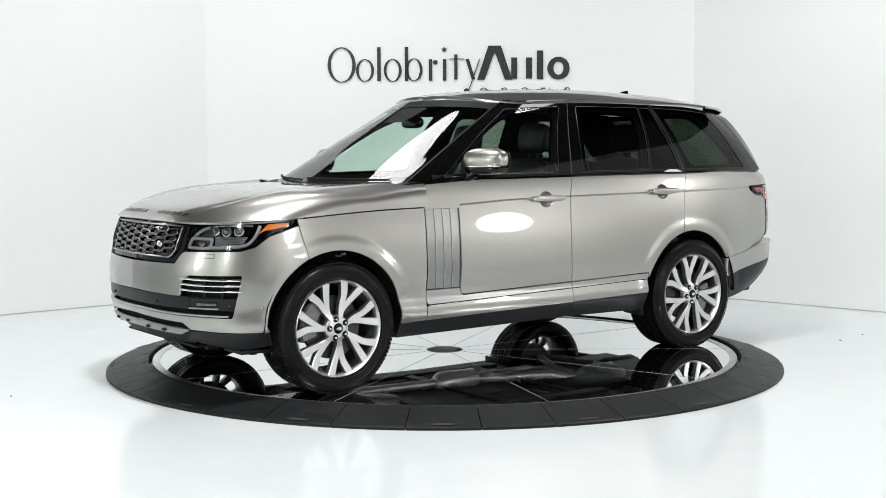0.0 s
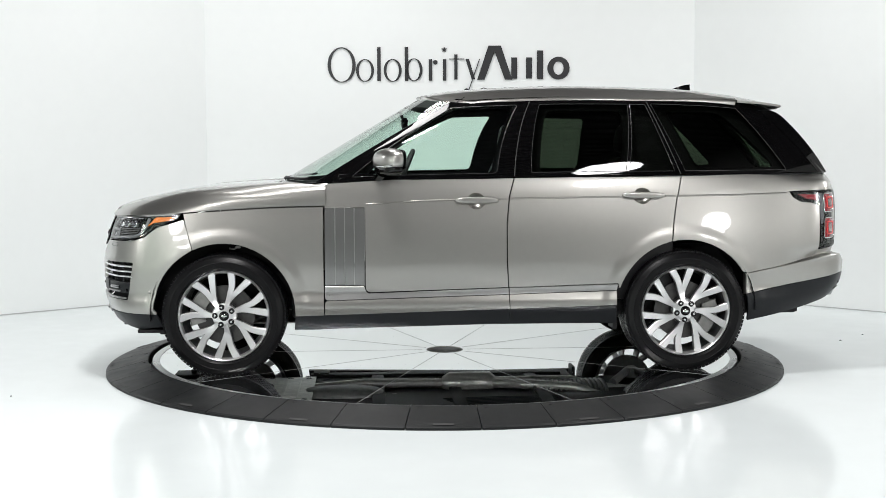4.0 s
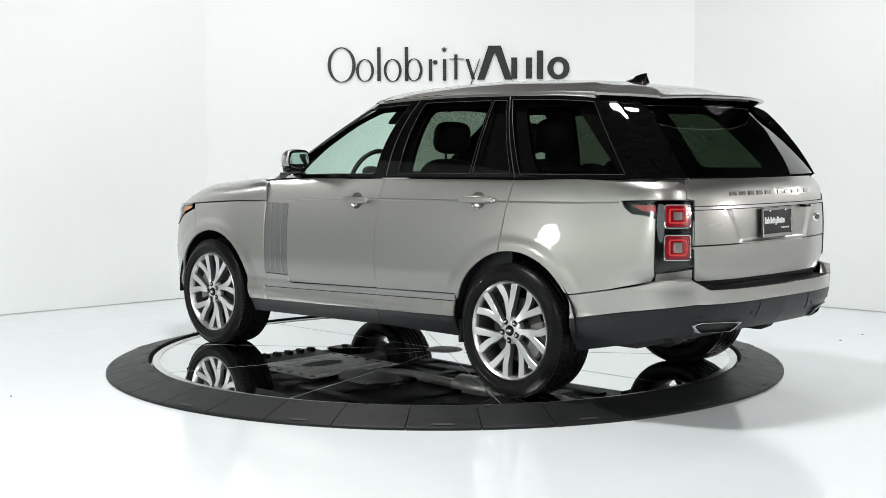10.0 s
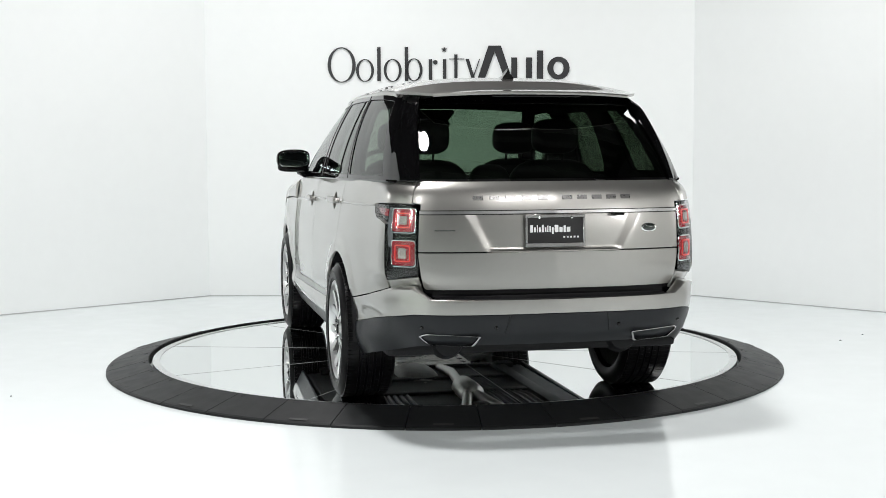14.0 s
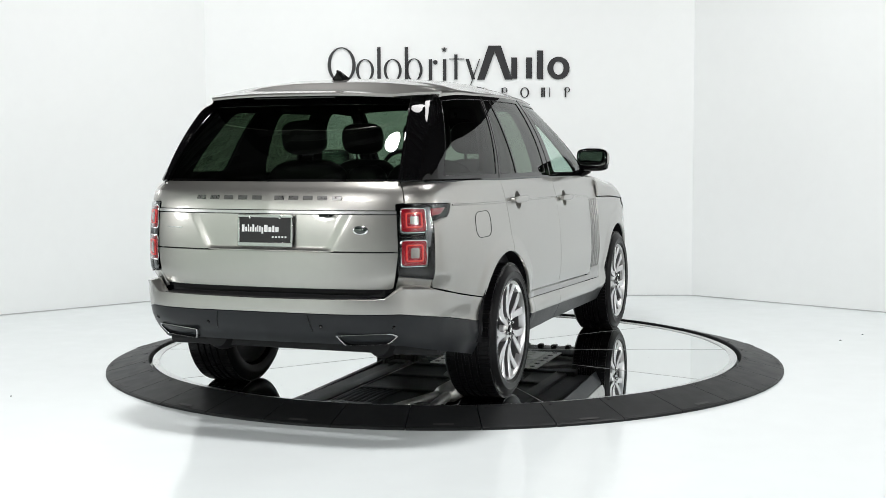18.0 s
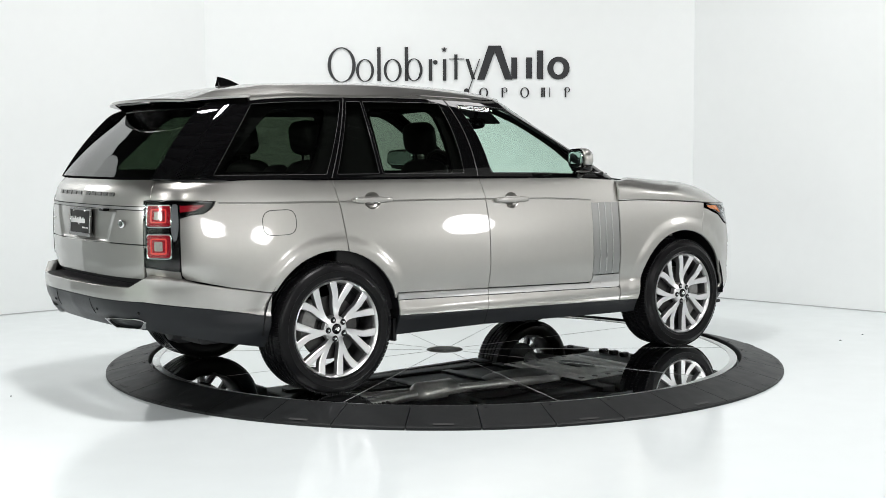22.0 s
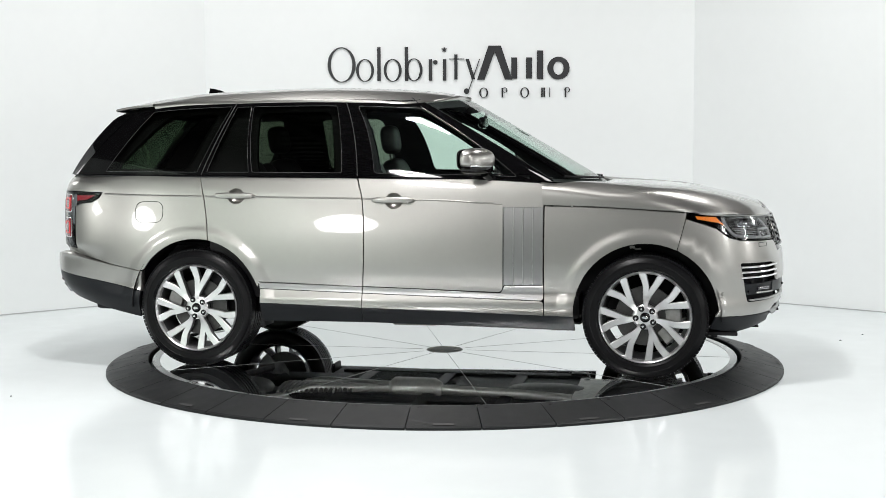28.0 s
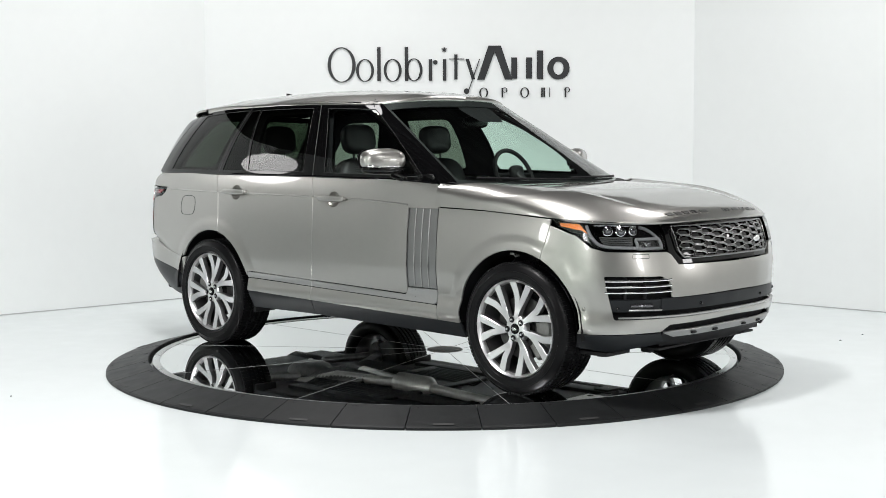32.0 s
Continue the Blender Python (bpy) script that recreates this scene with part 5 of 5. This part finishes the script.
for y in (0.39, -0.39):
    seat(-0.06, y)
for y in (0.40, -0.40):
    seat(-0.93, y, 0.29)
bm = bmesh.new()
blob(bm, (-1.24, 0, 1.0), (0.08, 0.14, 0.33), 3.6, 20, 12, Matrix.Rotation(radians(-14), 3, "Y"))
part("seat_back", bm, LEATHER, car, smooth=50)


def dash(bm):
    rows = []
    for i in range(17):
        y = -0.80 + 1.6 * i / 16
        k = 0.03 * math.exp(-((y - 0.38) / 0.2) ** 2)
        rows.append([bm.verts.new(p) for p in ((1.02 - 0.25 * abs(y) ** 2, y, 1.12), (0.80, y, 1.165 + k * 0.6), (0.62, y, 1.15 + k), (0.55, y, 1.08), (0.53, y, 0.95), (0.62, y, 0.75), (0.8, y, 0.55))])
    for a, b in zip(rows, rows[1:]):
        for i in range(6):
            bm.faces.new((a[i], a[i + 1], b[i + 1], b[i]))


bm = bmesh.new()
dash(bm)
dashboard = part("dashboard", bm, LEATHER, car, "black leather dashboard", 50)
bm = bmesh.new()
box(bm, 0.525, 0.545, -0.14, 0.14, 0.96, 1.09, 0.008)
part("screen", bm, BLACK, dashboard, "dark touch screen")
bm = bmesh.new()
box(bm, -0.35, 0.58, -0.13, 0.13, 0.5, 0.82, 0.04)
part("centre_console", bm, LEATHER, car, "black centre console")
bm = bmesh.new()
tilt = Matrix.Translation((0.33, 0.38, 1.235)) @ Matrix.Rotation(radians(-24), 4, "Y")
tube(bm, [tilt @ Vector((0, 0.188 * math.cos(2 * math.pi * i / 32), 0.188 * math.sin(2 * math.pi * i / 32))) for i in range(34)], 0.016, 8)
blob(bm, tilt @ Vector((0.02, 0, 0)), (0.03, 0.07, 0.06), 3, 16, 10)
for q in ((0.17, 0.0), (-0.17, 0.0), (0.0, -0.17)):
    tube(bm, [tilt @ Vector((0.015, 0, 0)), tilt @ Vector((0.0, q[0], q[1]))], 0.014, 6)
tube(bm, [tilt @ Vector((0.02, 0, 0)), (0.62, 0.38, 1.02)], 0.035, 8)
part("steering_wheel", bm, LEATHER, car, "black leather steering wheel", 50)
bm = bmesh.new()
blob(bm, (0.30, 0.0, 1.60), (0.025, 0.125, 0.04), 3, 20, 10)
tube(bm, [(0.30, 0, 1.60), (0.33, 0, 1.68)], 0.012, 6)
part("rear_view_mirror", bm, BLACK, car, "black rear-view mirror", 50)
bm = bmesh.new()
box(bm, -2.25, -1.45, -0.72, 0.72, 0.78, 0.80, 0.01)
part("load_cover", bm, CLOTH, car, "black load cover")
# wipers and cowl
bm = bmesh.new()
rows = []
for i in range(25):
    k = -2.9 + 5.8 * i / 24
    p = house(k, 0.0)
    rows.append([bm.verts.new(p + Vector((0.08, 0, -0.005))), bm.verts.new(p + Vector((-0.01, 0, 0.004))), bm.verts.new(p + Vector((-0.02, 0, -0.08)))])
for a, b in zip(rows, rows[1:]):
    for i in range(2):
        bm.faces.new((a[i], a[i + 1], b[i + 1], b[i]))
part("cowl", bm, MATT, car, "black plastic cowl below the windscreen", 40)
for y0, y1 in ((0.66, 0.02), (-0.05, -0.62)):
    bm = bmesh.new()
    ks = [2.1 - 2.1 * i / 10 for i in range(11)] if y0 > 0 else [-0.15 - 1.9 * i / 10 for i in range(11)]
    tube(bm, [on(house, k, 0.035 + 0.02 * i / 10, 0.012) for i, k in enumerate(ks)], 0.008, 6)
    part("wiper", bm, MATT, car, "black windscreen wiper", 40)

# ---- inner structure and underbody ----
bm = bmesh.new()
box(bm, -0.98, 0.98, -0.86, 0.86, 0.30, 0.40, 0.02)
part("floor_pan", bm, MATT, car, "black floor pan")
bm = bmesh.new()
box(bm, 1.02, 2.05, -0.55, 0.55, 0.42, 0.86, 0.06)
part("engine_bay", bm, MATT, car, "dark engine bay")
bm = bmesh.new()
box(bm, -2.42, -1.9, -0.72, 0.72, 0.46, 0.88, 0.04)
box(bm, -1.95, -0.95, -0.55, 0.55, 0.42, 0.7, 0.04)
part("rear_structure", bm, MATT, car, "dark rear body structure")
bm = bmesh.new()
box(bm, 0.95, 1.72, -0.44, 0.44, 0.262, 0.272, 0.004)
box(bm, 1.05, 1.62, -0.34, 0.34, 0.252, 0.264, 0.006)
for i in range(5):
    box(bm, 1.14 + i * 0.11, 1.165 + i * 0.11, -0.26, 0.26, 0.246, 0.254, 0.003)
tray = part("engine_undertray", bm, TRAY, car, "scuffed grey aluminium engine undertray", 30)
for i in range(6):
    for y in (-0.39, 0.39):
        bm = bmesh.new()
        lathe(bm, [(0.001, 0.0), (0.022, 0.0), (0.024, 0.004)], 14, "z", (1.0 + 0.135 * i, y, 0.2605))
        part("drain_hole", bm, MATT, tray)
bm = bmesh.new()
blob(bm, (1.33, 0.02, 0.2475), (0.10, 0.19, 0.004), 2.4, 28, 8)
part("access_hole", bm, MATT, tray)
bm = bmesh.new()
box(bm, 1.74, 2.16, -0.52, 0.52, 0.278, 0.292, 0.006)
part("front_splash_guard", bm, MATT, car, "black plastic front splash guard", 30)
for i in range(7):
    bm = bmesh.new()
    for sgn in (1, -1):
        y = sgn * (0.27 + 0.045 * i)
        tube(bm, [(0.05 - 0.02 * i, y, 0.303), (-0.3, y + sgn * 0.02, 0.292), (-0.65, y + sgn * 0.015, 0.292), (-0.92 + 0.02 * i, y, 0.303)], 0.012, 8)
    part("floor_rib", bm, GREY, car, smooth=50)
bm = bmesh.new()
for i in range(16):
    x = -0.62 - 0.034 * i
    tube(bm, [(x, -0.30, 0.30), (x, -0.24, 0.272), (x, -0.12, 0.262), (x, 0.0, 0.272), (x, 0.06, 0.30)], 0.014, 8)
part("heat_shield", bm, STEEL2, car, "ribbed grey metal heat shield", 50)
bm = bmesh.new()
box(bm, -0.9, 1.0, 0.60, 0.70, 0.275, 0.31, 0.012)
box(bm, -0.9, 1.0, -0.70, -0.60, 0.275, 0.31, 0.012)
for x in (-0.7, -0.1, 0.45, 0.95):
    box(bm, x, x + 0.09, -0.6, 0.6, 0.280, 0.30, 0.01)
part("chassis_rails", bm, MATT, car, "black chassis rails", 30)
bm = bmesh.new()
tube(bm, [(1.0, -0.18, 0.30), (0.6, -0.20, 0.27), (0.0, -0.14, 0.265)], 0.034, 12)
tube(bm, [(-0.33, -0.16, 0.262), (-0.9, -0.22, 0.27), (-1.15, -0.30, 0.34), (-1.6, -0.34, 0.40), (-1.9, -0.36, 0.36)], 0.036, 12)
tube(bm, [(-0.33, -0.10, 0.262), (-0.9, 0.05, 0.27), (-1.15, 0.24, 0.34), (-1.6, 0.34, 0.40), (-1.9, 0.36, 0.36)], 0.036, 12)
part("exhaust_pipe", bm, STEEL, car, "steel exhaust pipe", 50)
bm = bmesh.new()
lathe(bm, [(0.001, -0.36), (0.05, -0.35), (0.082, -0.31), (0.082, -0.02), (0.05, 0.03), (0.001, 0.04)], 28, "x", (0.0, -0.14, 0.268))
part("silencer", bm, STEEL, car, "bare steel exhaust silencer", 40)
for y in (0.48, -0.48):
    bm = bmesh.new()
    lathe(bm, [(0.001, -0.22), (0.07, -0.21), (0.095, -0.15), (0.095, 0.15), (0.07, 0.21), (0.001, 0.22)], 24, "x", (-2.08, y, 0.41))
    part("silencer", bm, MATT, car, "blackened rear silencer", 40)
bm = bmesh.new()
blob(bm, (0.75, 0.05, 0.34), (0.32, 0.16, 0.10), 3, 20, 12)
blob(bm, (-1.46, 0.0, 0.36), (0.20, 0.16, 0.11), 2.6, 20, 12)
tube(bm, [(0.4, 0.05, 0.33), (-1.3, 0.02, 0.35)], 0.032, 10)
part("driveline", bm, STEEL2, car, "grey gearbox, propshaft and differential", 50)
for hx in (HUB_F, HUB_R):
    for sgn in (1, -1):
        bm = bmesh.new()
        tube(bm, [(hx - 0.20, sgn * 0.30, 0.31), (hx - 0.02, sgn * 0.72, 0.29)], 0.030, 8)
        tube(bm, [(hx + 0.22, sgn * 0.30, 0.31), (hx + 0.02, sgn * 0.72, 0.29)], 0.030, 8)
        tube(bm, [(hx, sgn * 0.15, 0.38), (hx, sgn * 0.75, 0.385)], 0.022, 8)
        blob(bm, (hx, sgn * 0.70, 0.36), (0.07, 0.05, 0.11), 2.5, 14, 10)
        part("suspension_arm", bm, STEEL2, car, "grey suspension arms and drive shaft", 40)
bm = bmesh.new()
for i in range(7):
    tube(bm, [(-0.95 - 0.02 * i, -0.48 + 0.035 * i, 0.30), (-0.5, -0.46 + 0.03 * i, 0.285), (0.3, -0.44 + 0.025 * i, 0.29), (0.9, -0.4 + 0.02 * i, 0.30)], 0.008, 6)
part("brake_lines", bm, MATT, car, "thin dark underbody pipes")
bm = bmesh.new()
box(bm, -1.35, -0.75, 0.12, 0.5, 0.28, 0.42, 0.05)
part("fuel_tank", bm, MATT, car, "black fuel tank", 40)
for i in range(8):
    bm = bmesh.new()
    y = -0.42 + 0.12 * i
    box(bm, 1.98, 2.05, y - 0.022, y + 0.022, 0.245, 0.28, 0.008)
    part("tray_tab", bm, MATT, car)
pair("tow_bracket", lambda bm: (box(bm, 1.83, 2.02, 0.60, 0.82, 0.262, 0.285, 0.006), box(bm, 1.86, 1.90, 0.66, 0.70, 0.235, 0.275, 0.004)), MATT)
pair("mud_flap", lambda bm: box(bm, -1.03, -1.005, 0.72, 0.90, 0.262, 0.40, 0.006), MATT)
pair("jacking_point", lambda bm: box(bm, 0.86, 0.98, 0.62, 0.76, 0.262, 0.30, 0.006), MATT)

# ---- wall sign, drawn as plain bars and rings ----
SIGN_Y, SIGN_Z, SIGN_X, UNIT = 3.838, 2.109, -0.007, 0.005664
sign = tagged(new("wall_sign"), "black raised sign of thin and bold shapes on white wall", "sign")


def sign_part(name, bm, w=0.008):
    for v in bm.verts:
        v.co = Vector((SIGN_X + v.co.x * UNIT, SIGN_Y - 0.0 + v.co.z * w - 0.025 * (v.co.x * UNIT) - 0.012, SIGN_Z + v.co.y * UNIT))
    part(name, bm, SIGN, sign)


def s_bar(x0, y0, x1, y1, w, w1=None):
    bm = bmesh.new()
    d = Vector((x1 - x0, y1 - y0)).normalized()
    n = Vector((-d.y, d.x))
    if abs(d.x) < 0.5 and abs(d.y) > 0.5:
        n = Vector((1, 0)) if abs(d.x) > 0.01 else n
    q = [Vector((x0, y0)) + n * w / 2, Vector((x1, y1)) + n * (w1 or w) / 2, Vector((x1, y1)) - n * (w1 or w) / 2, Vector((x0, y0)) - n * w / 2]
    lo, hi = [bm.verts.new((p.x, p.y, 1)) for p in q], [bm.verts.new((p.x, p.y, 0)) for p in q]
    bm.faces.new(lo)
    bm.faces.new(hi[::-1])
    for i in range(4):
        bm.faces.new((lo[i], lo[(i + 1) % 4], hi[(i + 1) % 4], hi[i]))
    sign_part("sign_bar", bm)


def s_ring(cx, cy, rx, ry, thick, thin):
    """A ring that is thick at its sides and thin above and below."""
    bm = bmesh.new()
    n, rows = 40, []
    for i in range(n):
        a = 2 * math.pi * i / n
        c, s = math.cos(a), math.sin(a)
        rows.append([bm.verts.new(p) for p in ((cx + rx * c, cy + ry * s, 1), (cx + (rx - thick) * c, cy + (ry - thin) * s, 1), (cx + (rx - thick) * c, cy + (ry - thin) * s, 0), (cx + rx * c, cy + ry * s, 0))])
    for i in range(n):
        a, b = rows[i], rows[(i + 1) % n]
        for k in range(4):
            bm.faces.new((a[k], a[(k + 1) % 4], b[(k + 1) % 4], b[k]))
    sign_part("sign_ring", bm)


def s_dot(cx, cy, r, points=16, inner=1.0):
    bm = bmesh.new()
    q = [(cx + r * (inner if i % 2 else 1) * math.sin(2 * math.pi * i / points), cy + r * (inner if i % 2 else 1) * math.cos(2 * math.pi * i / points)) for i in range(points)]
    lo, hi = [bm.verts.new((x, y, 1)) for x, y in q], [bm.verts.new((x, y, 0)) for x, y in q]
    bm.faces.new(lo)
    bm.faces.new(hi[::-1])
    for i in range(points):
        bm.faces.new((lo[i], lo[(i + 1) % points], hi[(i + 1) % points], hi[i]))
    sign_part("sign_star" if inner < 1 else "sign_dot", bm)


s_ring(-179.5, 28.7, 25, 31, 6, 1.6)
s_ring(-138, 18.7, 16, 20, 5, 1.4)
s_bar(-113.2, 0, -113.2, 59.5, 6.2)
s_ring(-89, 18.7, 16, 20, 5, 1.4)
s_bar(-64.5, 0, -64.5, 59.5, 5.8)
s_ring(-51, 19.5, 15, 20, 5, 1.4)
s_bar(-22, 0, -22, 38, 6)
s_dot(-13.3, 32.3, 4)
s_bar(3, 0, 3, 38, 6)
s_dot(2.3, 54.7, 5.6, 10, 0.42)
s_bar(23, 2, 23, 46, 5.6)
s_bar(11, 38, 38, 38, 1.4)
s_bar(43, 38, 54, 2, 6)
s_bar(65, 38, 46, -16, 1.6)
s_dot(41.7, -18.7, 5)
s_bar(67, 1.3, 88, 61, 13, 15)
s_bar(116, 1.3, 95, 61, 13, 15)
s_bar(126, 3, 126, 40, 10.5)
s_bar(152, 3, 152, 40, 10.5)
s_bar(171.5, 2, 171.5, 52, 11)
s_ring(204, 21, 19.5, 20, 10.5, 8.5)
for x in (72, 144.5):
    s_ring(x, -21.5, 8.0, 9, 3, 0.9)
for x in (105, 175, 179, 216.5):
    s_bar(x, -30, x, -13, 2.8)
s_bar(188.5, -30, 188.5, -13, 1.2)
s_ring(219.5, -17, 5, 4.5, 2, 0.8)
s_ring(109, -17, 5, 4.5, 2, 0.8)

# ---- turntable: seams, hub, ramp ring ----
for i in range(10):
    bm = bmesh.new()
    box(bm, 0.16, DISC_R - 0.002, -0.0011, 0.0011, 0.0, 0.001, 0, 1, Matrix.Rotation(radians(36 * i), 4, "Z"))
    part("seam", bm, SEAMM, turntable)
bm = bmesh.new()
lathe(bm, [(0.001, 0.004), (0.125, 0.004), (0.130, 0.0)], 48, "z")
hub = part("hub_plate", bm, HUBGREY, turntable, "round grey hub plate with bolts", 40)
for i in range(10):
    a = radians(36 * i + 18)
    bm = bmesh.new()
    lathe(bm, [(0.001, 0.008), (0.014, 0.007), (0.017, 0.004)], 12, "z", (0.098 * math.cos(a), 0.098 * math.sin(a), 0))
    part("bolt", bm, STEEL, hub)
bm = bmesh.new()
lathe(bm, [(1.975, 0.002), (DISC_R + 0.004, 0.003), (DISC_R + 0.004, -0.04)], 180, "z")
part("edge_trim", bm, TRIM, turntable, "thin brushed metal edge trim", 40)

ring = tagged(new("ramp_ring"), "black rubber ramp ring in segments round the turntable", "ramp ring")
SEGS = 36


def segment():
    me_bm = bmesh.new()
    a0, a1 = -math.pi / SEGS + 0.0012, math.pi / SEGS - 0.0012
    rows = []
    n = 4
    for i in range(n + 1):
        a = a0 + (a1 - a0) * i / n
        prof = ((RING_IN, FLOOR_Z + 0.01), (RING_IN, LIP - 0.004), (RING_IN + 0.006, LIP), (RING_OUT - 0.012, FLOOR_Z + 0.019), (RING_OUT, FLOOR_Z + 0.013), (RING_OUT + 0.001, FLOOR_Z))
        rows.append([me_bm.verts.new((r * math.cos(a), r * math.sin(a), z)) for r, z in prof])
    for p, q in zip(rows, rows[1:]):
        for k in range(5):
            me_bm.faces.new((p[k], p[k + 1], q[k + 1], q[k]))
    me_bm.faces.new(rows[0])
    me_bm.faces.new(rows[-1][::-1])
    bmesh.ops.recalc_face_normals(me_bm, faces=me_bm.faces)
    me = bpy.data.meshes.new("ramp_segment")
    me_bm.to_mesh(me)
    me_bm.free()
    me.materials.append(RUBBER)
    return me


seg = segment()
bolt_bm = bmesh.new()
lathe(bolt_bm, [(0.001, 0.0), (0.012, 0.0015), (0.014, -0.003)], 12, "z")
bolt_me = bpy.data.meshes.new("bolt")
bolt_bm.to_mesh(bolt_me)
bolt_bm.free()
bolt_me.materials.append(MATT)
mark_bm = bmesh.new()
box(mark_bm, -0.012, 0.012, -0.055, 0.055, 0.0, 0.0012)
mark_me = bpy.data.meshes.new("moulded_mark")
mark_bm.to_mesh(mark_me)
mark_bm.free()
mark_me.materials.append(MARK)
slope = math.atan2(FLOOR_Z + 0.019 - LIP, RING_OUT - RING_IN)
for i in range(SEGS):
    a = 2 * math.pi * i / SEGS + radians(90 - 0.2)
    ob = new("ramp_segment", seg)
    ob.parent = ring
    ob.rotation_euler = (0, 0, a)
    b = new("bolt", bolt_me)
    b.parent = ob
    k = 0.03
    b.matrix_local = pose(0, 0, 0, 0, 0, -3.6) @ Matrix.Translation((RING_IN + k, 0, LIP + math.tan(slope) * k + 0.001)) @ Matrix.Rotation(-slope, 4, "Y")
    if i % 2 == 0:
        mk = new("moulded_mark", mark_me)
        mk.parent = ob
        k = 0.245
        mk.matrix_local = Matrix.Translation((RING_IN + k, 0, LIP + math.tan(slope) * k + 0.0008)) @ Matrix.Rotation(-slope, 4, "Y")

# small scuffs and specks on the floor
for x, y, r in ((-2.62, -1.35, 0.006), (3.05, 0.75, 0.010), (2.95, -1.0, 0.006), (3.32, 1.05, 0.007), (3.6, 0.5, 0.006)):
    bm = bmesh.new()
    blob(bm, (x, y, FLOOR_Z + 0.002), (r, r * 1.4, 0.003), 2, 8, 6)
    tagged(part("floor_speck", bm, MATT), "tiny dark speck on the white floor", "speck", "specks on the floor")


def motions():
    """The turntable turns steadily and carries the car."""
    rows = [(0, 215.29), (5, 175.55), (10, 135.19), (15, 94.62), (20, 53.7), (25, 12.75), (32, -43.5)]
    walk(turntable, [(t, pose(0, 0, 0, 0, 0, a)) for t, a in rows])
    walk(car, [(t, pose(0, 0, 0, 0, 0, a) @ pose(-PIVOT[0], -PIVOT[1], 0)) for t, a in rows])


motions()
